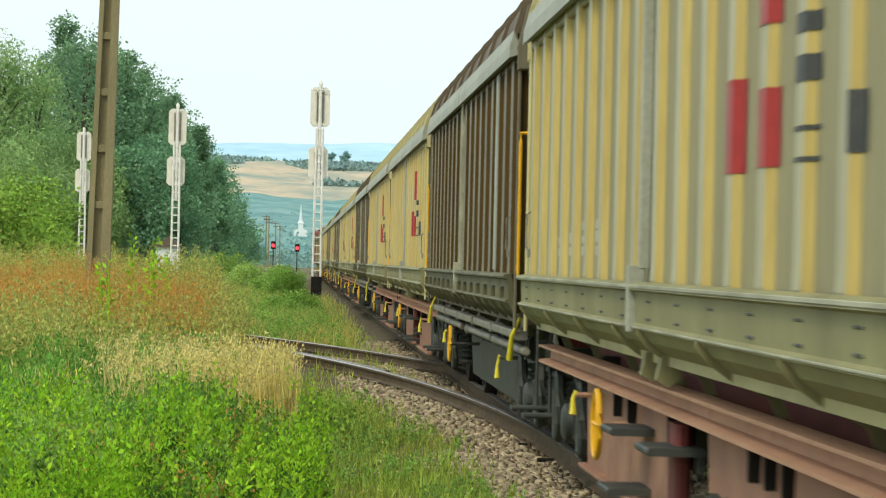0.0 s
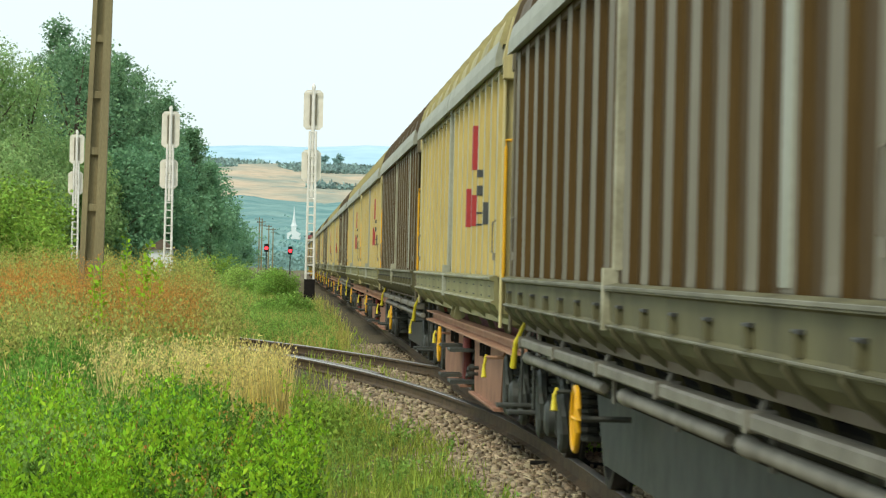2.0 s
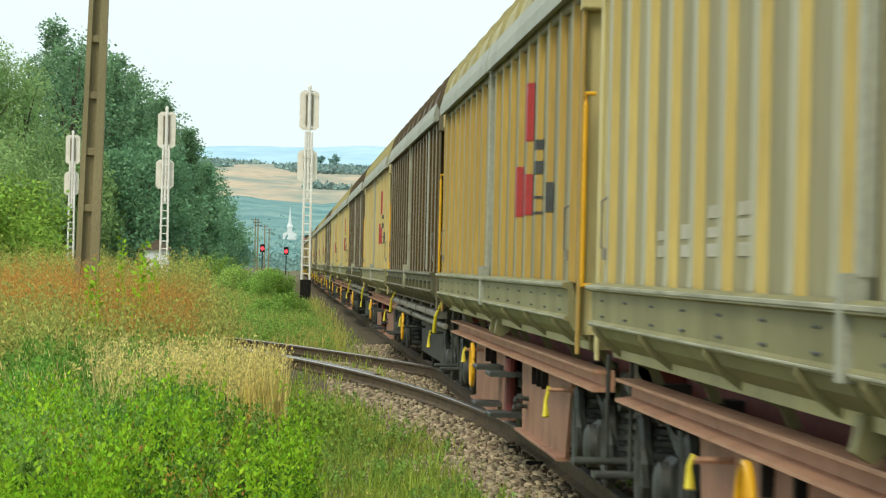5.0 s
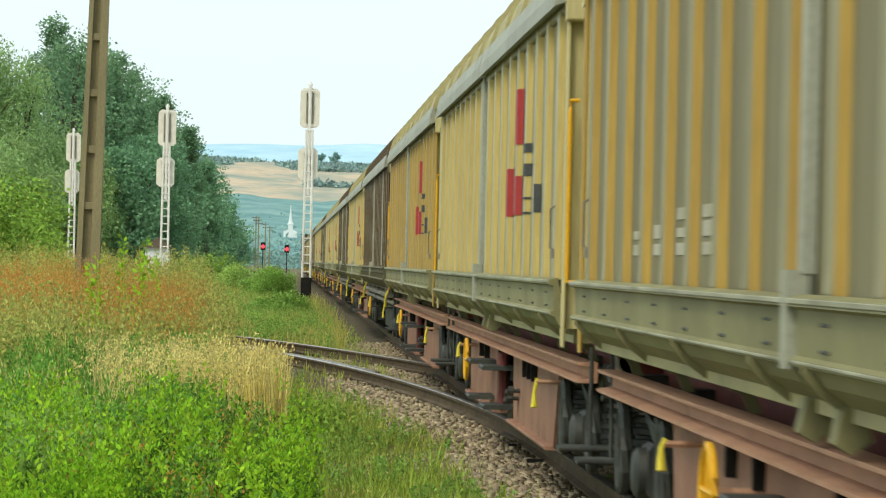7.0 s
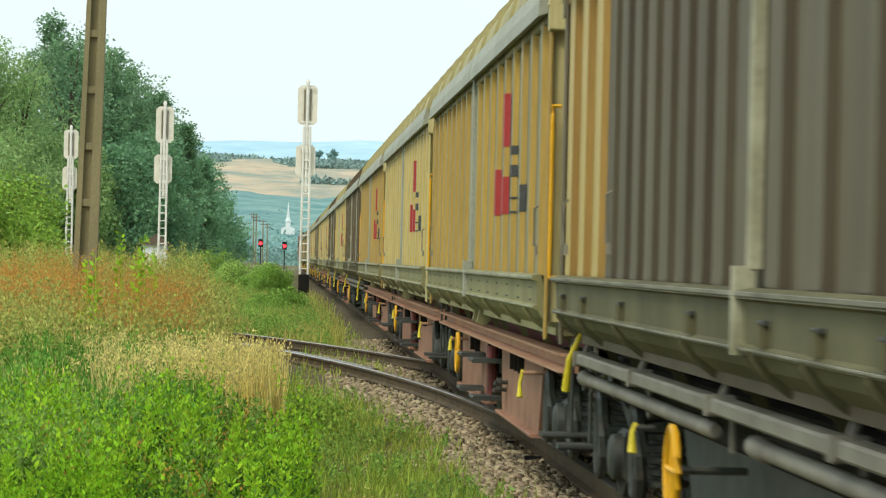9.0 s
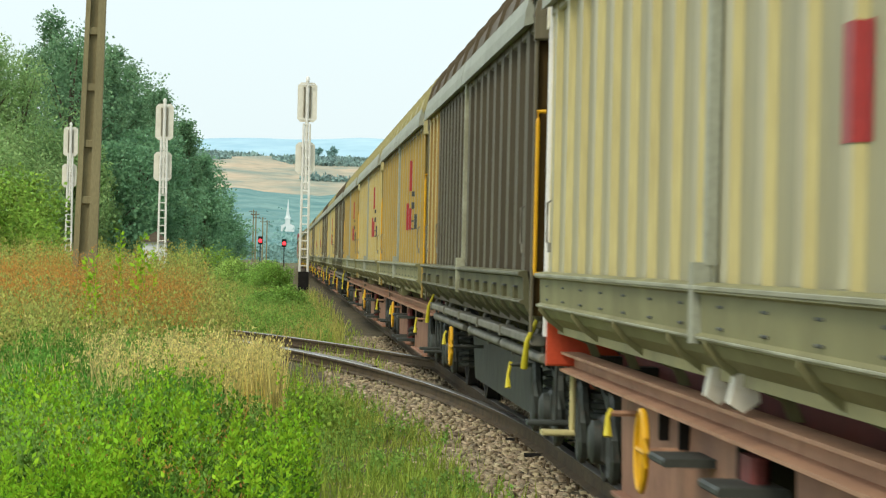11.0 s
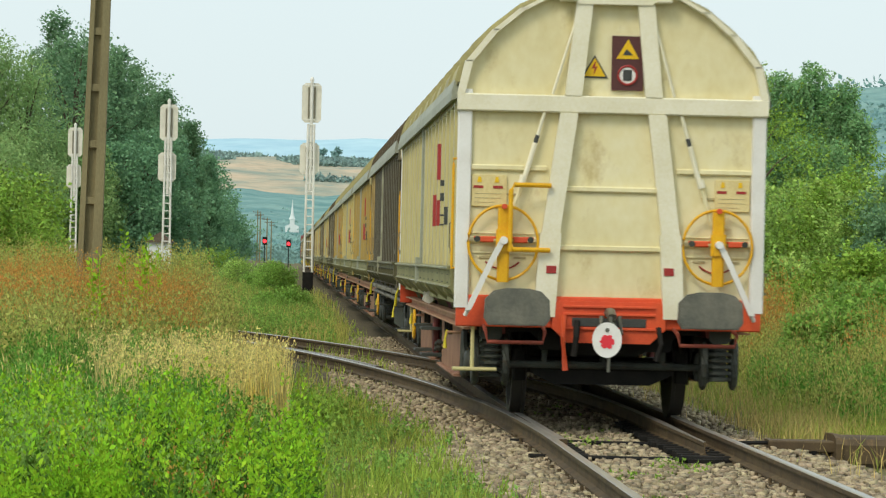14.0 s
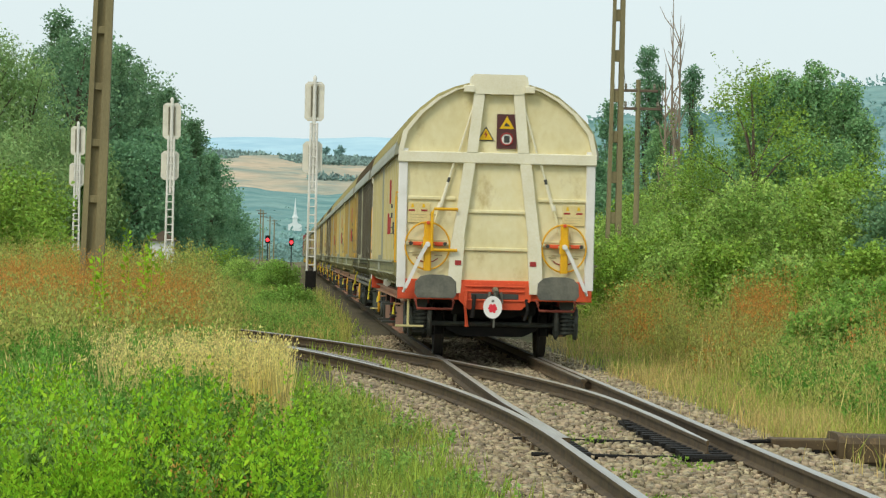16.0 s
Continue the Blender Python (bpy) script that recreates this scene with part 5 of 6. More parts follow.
def lobes(h, w, n, low=0.25, spire=False):
    """Centres and radii of the clumps that make a crown."""
    out = []
    for i in range(n):
        u = (i + RNG.uniform(0, 1)) / n
        z = h * (low + (1 - low) * u)
        if spire:
            r = w * 0.5 * (1 - u) ** 0.6 * 0.9 + 0.1
        else:
            r = w * 0.5 * math.sqrt(max(0.03, 1 - (2 * u * 0.93 - 0.86) ** 2))
        a = RNG.uniform(0, 2 * math.pi)
        q = r * RNG.uniform(0.35, 0.95)
        k = RNG.uniform(0.35, 1.0) * w * 0.25
        out.append((q * math.cos(a), q * math.sin(a), z - k * 0.4, k))
    return out


def tree(name, label, category, x, y, base, h, w, leaves, size, material, low=0.2, n=26, spire=False, droop=False, group="", wisps=0.0):
    t = thing(name, label, category, group)
    t.matrix_basis = pose(x, y, base)
    lb = lobes(h, w, n, low, spire)
    f = Form()
    r0 = max(0.03, h * 0.016)
    bend = RNG.uniform(-0.03, 0.03, 2) * h
    trunk = [(bend[0] * u * u, bend[1] * u * u, h * 0.9 * u - 0.2 * (u == 0)) for u in (0, 0.25, 0.5, 0.75, 1)]
    f.tube(trunk, [r0 * 1.2, r0, r0 * 0.75, r0 * 0.45, r0 * 0.12], 8)
    for lx, ly, lz, k in lb[::2]:
        u = max(0.1, min(0.85, lz / h * 0.75))
        s = (bend[0] * u * u, bend[1] * u * u, h * 0.9 * u)
        f.tube([s, ((s[0] + lx) * 0.5, (s[1] + ly) * 0.5, (s[2] + lz) * 0.5 + 0.03 * h), (lx, ly, lz)], [r0 * (0.16 if spire else 0.4), r0 * (0.12 if spire else 0.28), r0 * 0.06], 5)
    part("trunk", f, BARK, t)
    share = np.array([q[3] ** 2 for q in lb])
    share = (share / share.sum() * leaves).astype(int)
    pts = []
    for (lx, ly, lz, k), m in zip(lb, share):
        d = RNG.normal(size=(m, 3))
        d /= np.linalg.norm(d, axis=1)[:, None]
        rr = k * RNG.uniform(0.35, 1.0, m) ** 0.5 * (1 + 0.3 * np.sin(d[:, 0] * 5 + lx) * np.cos(d[:, 2] * 6 + ly))
        p = d * rr[:, None] * (1.05, 1.05, 0.85) + (lx, ly, lz)
        if droop:
            p[:, 2] -= RNG.uniform(0, 1, m) ** 2 * k * 1.6
        pts.append(p)
    if wisps:
        # young shoots standing out of the crown
        k = int(leaves * wisps / 26)
        src = np.concatenate(pts)[RNG.integers(0, sum(len(q) for q in pts), k)]
        u = np.linspace(0, 1, 26)
        d = src * (0.35, 0.35, 0.0) + np.array((0, 0, 1.0)) + RNG.normal(size=(k, 3)) * 0.2
        d /= np.linalg.norm(d, axis=1)[:, None]
        ln = RNG.uniform(0.15, 0.2 * h + 0.1, k)
        pts.append((src[:, None] + d[:, None] * (u[None, :, None] * ln[:, None, None]) + RNG.normal(size=(k, 26, 3)) * 0.02).reshape(-1, 3))
    cards("crown", np.concatenate(pts), size, material, t, up=-0.8 if droop else 0.25, long=2.6 if droop else 1.5)
    return t


def side_at(x, d):
    """Side place for a bearing, in hundredths of the distance, to keep the plan short."""
    return x * d / 100


# dark wood left of the tracks
T_OAK = "tall dark green broadleaf tree at the wood's edge"
for bx, y, h, w, m in ((-6.9, 190, 16.5, 9, LEAF_DARK), (-5.9, 205, 16.6, 9, LEAF_DARK), (-5.0, 220, 15.6, 9, LEAF_DARK), (-4.3, 235, 14.8, 8, LEAF_DARK), (-3.6, 250, 13.4, 8, LEAF_BLUE),
                       (-2.95, 265, 11.2, 7.5, LEAF_BLUE), (-2.45, 285, 8.8, 6.5, LEAF_BLUE), (-4.6, 190, 10, 7, LEAF_BLUE), (-3.3, 245, 8, 6.5, LEAF_BLUE), (-5.5, 186, 9, 7, LEAF_BLUE),
                       (-6.4, 240, 17, 9, LEAF_DARK), (-2.0, 300, 5.5, 5.5, LEAF_BLUE), (-2.7, 270, 6, 6, LEAF_BLUE)):
    tree("oak_tree", T_OAK, "tree", side_at(bx, y), y, -0.3, h * 0.9, w * 0.95, 16000, 0.14, m, 0.03, 60, group="trees of the dark wood")
for bx, y, h, w in ((-7.6, 196, 16.7, 4.0), (-7.15, 197, 14.9, 3.6), (-5.55, 203, 15.0, 3.4), (-5.05, 208, 14.2, 3.0), (-4.05, 215, 12.9, 3.2), (-3.2, 224, 11.2, 3.0), (-2.6, 233, 9.0, 3.0), (-8.1, 200, 14.6, 3.6), (-6.4, 200, 14.6, 3.8)):
    tree("pointed_tree", "tall dark pointed tree rising above the wood", "tree", side_at(bx, y), y, -0.3, h, w, 9000, 0.13, LEAF_DARK if bx < -3 else LEAF_BLUE, 0.15, 60, spire=True, group="pointed trees of the wood")
T_WIL = "pale green drooping willow beside the wood"
for bx, y, h, w in ((-8.6, 182, 13.0, 7.5), (-9.9, 180, 14.2, 7.5), (-7.5, 186, 9.0, 6), (-9.0, 176, 8.5, 6.5), (-6.4, 184, 7.8, 4.0)):
    tree("willow_tree", T_WIL, "tree", side_at(bx, y), y, -0.2, h, w, 26000, 0.085, LEAF_FAR_WILLOW, 0.03, 60, droop=True, group="willows")
for bx, y, h, w in ((-8.9, 110, 3.9, 4.5), (-8.2, 105, 2.6, 4), (-9.4, 100, 3.2, 4)):
    tree("willow_bush", "bushy pale green shrub below the trees", "bush", side_at(bx, y), y, 0.2, h, w, 6000, 0.10, LEAF_MID, 0.0, 22, group="shrubs by the wood")

# poplars and bushes right of the tracks
for bx, y, h, w, m in ((15.15, 150, 10.6, 3.4, LEAF_POPLAR), (15.8, 152, 10.9, 3.4, LEAF_POPLAR), (16.35, 150, 10.4, 3.2, LEAF_POPLAR), (16.85, 151, 11.5, 3.6, LEAF_POPLAR), (17.4, 153, 10.2, 3.0, LEAF_POPLAR),
                       (17.95, 150, 10.3, 3.2, LEAF_POPLAR), (18.4, 149, 8.6, 3.0, LEAF_POPLAR), (16.6, 146, 7.5, 4.6, LEAF_POPLAR), (15.6, 146, 7.0, 4.4, LEAF_POPLAR), (17.6, 146, 7.2, 4.4, LEAF_POPLAR), (14.75, 150, 8.2, 3.0, LEAF_POPLAR)):
    tree("poplar_tree", "light green poplar with upright plumes behind the bushes", "tree", side_at(bx, y), y, 0.0, h, w, 15000, 0.10, m, 0.02, 70, spire=True, group="trees behind the bushes")
for bx, y, h, w, m in ((14.2, 170, 7.6, 5, LEAF_BLUE), (13.3, 185, 8.2, 5, LEAF_BLUE), (12.9, 175, 6.6, 5, LEAF_BLUE), (10.3, 150, 5.4, 4.2, LEAF_BLUE), (11.2, 140, 4.4, 4.2, LEAF_MID), (19.7, 62, 3.3, 2.2, LEAF_DARK), (19.4, 60, 2.6, 1.8, LEAF_DARK)):
    tree("rounded_tree", "dense dark green rounded tree among the bushes", "tree", side_at(bx, y), y, 0.0, h, w, 11000, 0.10 if y > 100 else 0.05, m, 0.0, 52, group="rounded trees behind the bushes")
for bx, y, h, w in ((11.35, 165, 12.9, 2.4), (11.75, 166, 11.4, 1.9), (10.2, 160, 9.7, 2.2), (12.85, 165, 11.9, 2.0), (11.9, 150, 8.0, 2.6), (10.75, 158, 8.2, 3.0), (9.7, 150, 6.4, 2.2)):
    tree("lombardy_poplar", "slender columnar dark green poplar", "tree", side_at(bx, y), y, 0.0, h, w, 9000, 0.09, LEAF_POPLAR if w > 2.5 else LEAF_BLUE, 0.05, 80, spire=True, group="columnar poplars")


def bare_tree(x, y, h):
    t = thing("bare_tree", "leafless dead poplar with upright bare branches", "tree", "bare poplars")
    t.matrix_basis = pose(x, y, 0)
    f = Form()
    f.tube([(0, 0, -0.2), (0.05, 0, h * 0.5), (0, 0, h)], [0.11, 0.07, 0.015], 7)
    for i in range(26):
        z = h * RNG.uniform(0.25, 0.9)
        a, k = RNG.uniform(0, 6.28), RNG.uniform(0.3, 0.75)
        dz = RNG.uniform(0.6, 1.8)
        f.tube([(0.03, 0, z), (k * 0.6 * math.cos(a), k * 0.6 * math.sin(a), z + dz * 0.5), (k * math.cos(a), k * math.sin(a), z + dz)], [0.034, 0.022, 0.010], 5)
    part("branch_crown", f, TWIG, t)


bare_tree(side_at(12.2, 150), 150, 14.4)
bare_tree(side_at(12.45, 152), 152, 13.6)
bare_tree(side_at(12.0, 149), 149, 11.0)
bare_tree(side_at(12.3, 148), 148, 9.0)

T_BUSH = "dense light green willow bush on the embankment"
for bx, y, h, w, m in ((10.6, 75, 2.3, 3.4, LEAF_MID), (12.2, 80, 2.9, 4, LEAF_WILLOW), (13.6, 72, 2.7, 3.6, LEAF_MID), (15.2, 68, 3.1, 3.8, LEAF_WILLOW), (17.0, 66, 3.2, 3.8, LEAF_WILLOW), (18.6, 64, 3.0, 3.6, LEAF_MID),
                       (19.8, 62, 2.8, 3.4, LEAF_WILLOW), (14.2, 64, 1.9, 3, LEAF_MID), (16.3, 61, 1.7, 3, LEAF_WILLOW), (18.6, 57, 1.7, 3, LEAF_MID), (12.6, 69, 1.9, 3, LEAF_WILLOW), (11.0, 92, 3.0, 4, LEAF_WILLOW),
                       (12.8, 98, 3.6, 4.5, LEAF_WILLOW), (15, 96, 4.2, 5, LEAF_MID), (17.2, 94, 4.4, 5, LEAF_WILLOW), (19.4, 88, 3.4, 5, LEAF_MID), (9.6, 98, 3.0, 4, LEAF_MID), (19.2, 47, 1.3, 2.6, LEAF_PALE), (18.0, 45, 0.9, 2.2, LEAF_PALE)):
    tree("willow_bush", T_BUSH, "bush", side_at(bx, y), y, land(side_at(bx, y), y), h * (0.82 + 0.36 * noise.noise((bx * 3.1, y * 0.37, 4)) ** 2 * 4 * (1 if noise.noise((bx * 3.1, y * 0.37, 4)) > 0 else -0.3)), w * 0.9, 15000, 0.05, m, 0.0, 34, group="bushes on the embankment", wisps=0.3)
for bx, y, h, w, m in ((-0.35, 124, 1.35, 2.0, LEAF_PALE), (-0.75, 128, 1.1, 2.0, LEAF_PALE), (0.0, 96, 0.6, 1.6, LEAF_PALE), (-0.5, 90, 0.5, 1.6, LEAF_PALE), (-1.6, 140, 1.2, 3, LEAF_WILLOW), (-2.4, 150, 1.4, 4, LEAF_MID)):
    tree("green_bush", "low rounded green bush beside the tracks", "bush", side_at(bx, y), y, land(side_at(bx, y), y), h, w, 9000, 0.045, m, 0.0, 30, group="low trackside bushes", wisps=0.2)


def far_woods(name, label, n, xr, yr, height, material, size, tall):
    x, y = RNG.uniform(*xr, n), RNG.uniform(*yr, n)
    z = np.array([height(a, b) for a, b in zip(x, y)])
    keep = np.array([noise.noise((a * 0.02, b * 0.006, 4)) > -0.15 for a, b in zip(x, y)])
    z = z + RNG.uniform(0, 1, n) * np.array([tall * (0.7 + 0.6 * noise.noise((a * 0.12, b * 0.05, 1))) for a, b in zip(x, y)])
    ob = cards(name, np.stack((x, y, z), 1)[keep], size, material)
    return tagged(ob, label, "woods", kind="stuff")


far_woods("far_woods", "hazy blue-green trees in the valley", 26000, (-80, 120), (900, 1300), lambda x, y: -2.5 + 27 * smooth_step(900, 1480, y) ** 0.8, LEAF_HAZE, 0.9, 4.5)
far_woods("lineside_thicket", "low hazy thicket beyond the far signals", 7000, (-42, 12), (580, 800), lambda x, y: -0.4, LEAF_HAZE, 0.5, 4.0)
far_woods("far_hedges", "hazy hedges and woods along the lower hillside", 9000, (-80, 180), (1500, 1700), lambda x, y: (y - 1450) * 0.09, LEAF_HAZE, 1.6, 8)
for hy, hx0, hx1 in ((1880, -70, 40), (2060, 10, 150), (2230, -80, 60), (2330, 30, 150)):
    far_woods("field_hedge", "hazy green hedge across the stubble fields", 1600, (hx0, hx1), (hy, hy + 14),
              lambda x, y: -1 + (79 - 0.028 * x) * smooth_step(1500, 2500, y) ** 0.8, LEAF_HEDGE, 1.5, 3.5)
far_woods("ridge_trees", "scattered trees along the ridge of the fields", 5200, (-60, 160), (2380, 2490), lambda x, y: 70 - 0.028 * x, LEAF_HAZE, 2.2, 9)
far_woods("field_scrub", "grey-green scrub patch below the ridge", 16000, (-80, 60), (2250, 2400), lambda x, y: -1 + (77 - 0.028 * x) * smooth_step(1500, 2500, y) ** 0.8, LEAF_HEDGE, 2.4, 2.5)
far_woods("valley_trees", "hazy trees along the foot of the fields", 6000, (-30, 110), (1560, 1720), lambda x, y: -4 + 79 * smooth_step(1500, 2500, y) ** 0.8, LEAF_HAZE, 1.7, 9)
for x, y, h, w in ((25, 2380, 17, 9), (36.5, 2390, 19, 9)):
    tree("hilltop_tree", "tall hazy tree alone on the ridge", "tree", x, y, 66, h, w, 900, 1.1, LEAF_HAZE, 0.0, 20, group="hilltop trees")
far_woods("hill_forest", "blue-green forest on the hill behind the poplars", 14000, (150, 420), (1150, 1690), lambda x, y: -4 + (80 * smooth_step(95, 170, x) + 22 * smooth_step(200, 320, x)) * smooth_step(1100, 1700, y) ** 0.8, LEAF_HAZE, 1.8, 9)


def scatter(n, x0, x1, y0, y1, keep):
    """Random places with a chance given by keep(x, y), denser towards the near end."""
    u = RNG.uniform(0, 1, n)
    y = y0 * (y1 / y0) ** u
    # sideways as a wedge that widens with the distance
    b = RNG.uniform(x0, x1, n) / 100
    x = b * y
    ok = np.array([RNG.uniform() < keep(a, c) for a, c in zip(x, y)])
    return x[ok], y[ok]


def blades(name, label, x, y, hmin, hmax, width, material, lean=0.35, seed_heads=0.0):
    """Grass as bent tapering blades, two pieces each."""
    n = len(x)
    z = np.array([land(a, b) for a, b in zip(x, y)])
    h = RNG.uniform(hmin, hmax, n)
    a = RNG.uniform(0, 2 * math.pi, n)
    l = RNG.uniform(0.05, lean, n) * h
    d = np.stack((np.cos(a), np.sin(a), np.zeros(n)), 1)
    s = np.stack((-np.sin(a + RNG.uniform(-1, 1, n)), np.cos(a), np.zeros(n)), 1) * (width * RNG.uniform(0.6, 1.3, n))[:, None]
    p = np.stack((x, y, z - 0.02), 1)
    upv = np.array((0, 0, 1.0))
    m = p + upv * (h * 0.55)[:, None] + d * (l * 0.3)[:, None]
    t = p + upv * h[:, None] + d * l[:, None]
    v = np.empty((n, 2, 4, 3))
    v[:, 0, 0], v[:, 0, 1], v[:, 0, 2], v[:, 0, 3] = p - s, p + s, m + s * 0.8, m - s * 0.8
    v[:, 1, 0], v[:, 1, 1], v[:, 1, 2], v[:, 1, 3] = m - s * 0.8, m + s * 0.8, t + s * 0.12, t - s * 0.12
    v = v.reshape(-1, 3)
    if seed_heads:
        q = t + d * 0.01
        w = s * 1.5
        hd = np.empty((n, 4, 3))
        k = (h * seed_heads)[:, None]
        hd[:, 0], hd[:, 1], hd[:, 2], hd[:, 3] = q - upv * k * 0.3, q + w + upv * k * 0.2, q + upv * k + d * k * 0.3, q - w + upv * k * 0.2
        v = np.concatenate((v, hd.reshape(-1, 3)))
    ob = flat_mesh(name, v, 4, material)
    return tagged(ob, label, "grass", kind="stuff")


def weeds(name, label, x, y, hmin, hmax, per, size, material, uneven=0.7, up=0.35, long=1.6):
    """Leafy weeds: upright stems in uneven clumps with leaves all the way up."""
    n = len(x)
    z = np.array([land(a, b) for a, b in zip(x, y)])
    tall = np.array([0.5 + 1.1 * noise.noise((a * 2.3, b * 1.2, hmax)) + 0.5 * noise.noise((a * 5, b * 2.5, hmin)) for a, b in zip(x, y)])
    tall = np.clip(tall * uneven + RNG.uniform(0, 1, n) * (1 - uneven), 0, 1.15)
    h = hmin + (hmax - hmin) * tall
    u = RNG.uniform(0.05, 1.0, (n, per))
    a = RNG.uniform(0, 6.28, (n, per))
    r = 0.3 * size * RNG.uniform(0.1, 1, (n, per)) * (1.3 - u) + 0.02 * h[:, None] * u
    lx, ly = RNG.uniform(-0.22, 0.22, n)[:, None] * h[:, None] * u ** 1.5, RNG.uniform(-0.2, 0.2, n)[:, None] * h[:, None] * u ** 1.5
    pos = np.stack((x[:, None] + lx + r * np.cos(a), y[:, None] + ly + r * np.sin(a), z[:, None] + h[:, None] * u), 2).reshape(-1, 3)
    out = np.stack((np.cos(a), np.sin(a), up + 0.9 * u ** 3), 2).reshape(-1, 3)
    ob = cards(name, pos, size * (1.15 - 0.5 * u.reshape(-1)), material, flat=out, long=long)
    return tagged(ob, label, "weeds", kind="stuff")


# Undergrowth green, darkened to paint the shaded gaps between bright shoots.
LEAF_UNDER = leaf_mat("darkened_undergrowth_leaves", (0.17, 0.33, 0.04), (0.09, 0.20, 0.03), 0.36, (0.4, 1.4), 1.5)


def off_track(x, y):
    """0 on the ballast, 1 well away from it."""
    d = min(abs(x - MID), abs(x - MID + branch(y)) if 30 < y < 74 else 9)
    return smooth_step(1.3, 2.05, d + 0.3 * noise.noise((x * 1.5, y * 0.5, 8))) if x < MID else smooth_step(1.25, 2.1, d)


def patch(x, y, s, seed):
    return smooth_step(-0.15, 0.35, noise.noise((x * s, y * s * 0.5, seed)))


x, y = scatter(170000, -10.5, 13, 17.5, 130, lambda a, b: off_track(a, b) * (0.3 + 0.7 * patch(a, b, 0.9, 1)) * smooth_step(MID, MID - 0.8, a))
blades("green_grass", "thick green grass beside the tracks", x, y, 0.05, 0.24, 0.006, GRASS, 0.6)
x, y = scatter(14000, 2, 17, 18, 60, lambda a, b: (0.04 + (1 - off_track(a, b)) * 0.5 * patch(a, b, 1.3, 9)) * smooth_step(1.05, 1.7, abs(a - MID)))
blades("ballast_grass", "thin grass growing through the ballast", x, y, 0.04, 0.16, 0.005, GRASS, 0.7)
x, y = scatter(9000, 0.6, 5, 42, 150, lambda a, b: smooth_step(MID - 1.2, MID - 1.5, a) * (0.2 + 0.8 * patch(a, b, 0.6, 29)))
blades("shoulder_weeds", "dark green weeds along the ballast shoulder", x, y, 0.05, 0.22, 0.009, GRASS, 0.6)
x, y = scatter(70000, -10.5, 2, 34, 150, lambda a, b: off_track(a, b) * (0.3 + 0.7 * patch(a, b, 0.35, 12)) * (0.12 if b < 60 and a > -1.2 else 1))
blades("yellow_grass", "yellowing long grass on the verge", x, y, 0.12, 0.48, 0.008, GRASS_YELLOW)
x, y = scatter(75000, 9, 21, 20, 90, lambda a, b: off_track(a, b) * smooth_step(MID + 1.35, MID + 2.8, a + 0.5 * noise.noise((a, b * 0.6, 77))) * (0.12 if (b < 28.2 and a < 6.6) else 1) * (0.35 + 0.65 * patch(a, b, 0.8, 19)))
blades("verge_grass", "olive green grass below the bushes", x, y, 0.05, 0.34, 0.0045, GRASS, 0.8)
x, y = scatter(95000, 8, 21, 20, 90, lambda a, b: smooth_step(MID + 1.2, MID + 2.2, a + 0.6 * noise.noise((a, b * 0.6, 71))) * (0.12 if (b < 28.2 and a < 6.6) else 1) * (0.08 + 0.92 * patch(a, b, 0.9, 79)))
blades("tan_grass", "tan dry grass along the foot of the embankment", x, y, 0.05, 0.38, 0.004, GRASS_TAN, 0.8)
x, y = scatter(20000, 9, 21, 28, 75, lambda a, b: off_track(a, b) * smooth_step(MID + 2.3, MID + 4.2, a) * patch(a, b, 0.6, 3))
weeds("verge_weeds", "leafy olive green weeds along the embankment", x, y, 0.1, 0.95, 20, 0.024, LEAF_TALL, up=1.2, long=2.4)
x, y = scatter(4500, 13, 21, 33, 46, lambda a, b: patch(a, b, 0.7, 5) * smooth_step(MID + 3.0, MID + 4.2, a))
weeds("verge_nettles", "bright green nettles before the bushes", x, y, 0.15, 0.6, 26, 0.034, LEAF_PALE, up=0.6)
x, y = scatter(3500, 9, 21, 36, 70, lambda a, b: smooth_step(MID + 2.6, MID + 4.0, a) * patch(a, b, 0.5, 14) ** 2)
weeds("rusty_weeds", "rust-brown withered weeds before the bushes", x, y, 0.4, 1.2, 20, 0.02, RUSTY, up=1.6, long=2.2)
x, y = scatter(5200, 10, 18, 50, 68, lambda a, b: max(math.exp(-((a / b - 0.153) / 0.007) ** 2 - ((b - 54) / 3) ** 2), math.exp(-((a / b - 0.115) / 0.008) ** 2 - ((b - 62) / 4) ** 2)))
weeds("sorrel_patch", "reddish brown withered sorrel in two dense patches", x, y, 0.5, 1.35, 22, 0.026, RUSTY, up=1.4, long=2.0)
x, y = scatter(1500, 10.5, 14.5, 48, 60, lambda a, b: patch(a, b, 0.9, 95) ** 2 * smooth_step(MID + 2.6, MID + 3.4, a))
weeds("mugwort", "tall pale olive mugwort plumes before the bushes", x, y, 0.6, 1.5, 34, 0.022, LEAF_TALL, 0.6, 1.5, 2.4)
x, y = scatter(4500, 9, 21, 30, 62, lambda a, b: smooth_step(MID + 2.3, MID + 3.6, a) * patch(a, b, 0.8, 17))
blades("dry_grass", "dry seeding grass below the bushes", x, y, 0.3, 0.85, 0.003, STRAW, 0.5, 0.06)
x, y = scatter(7000, 15.0, 21, 32, 42, lambda a, b: smooth_step(5.7, 6.6, a + 0.4 * noise.noise((a, b, 83))) * (0.35 + 0.65 * patch(a, b, 0.9, 85)))
weeds("low_nettles", "low bright green nettles in front of the bushes", x, y, 0.06, 0.5, 24, 0.036, LEAF_NETTLE, up=0.6)
x, y = scatter(2600, 8, 14, 19, 36, lambda a, b: patch(a, b, 1.4, 87) ** 2 * smooth_step(0.66, 0.5, abs(a - MID)) * (0 if a > MID + 0.2 and b > 24.5 else 1))
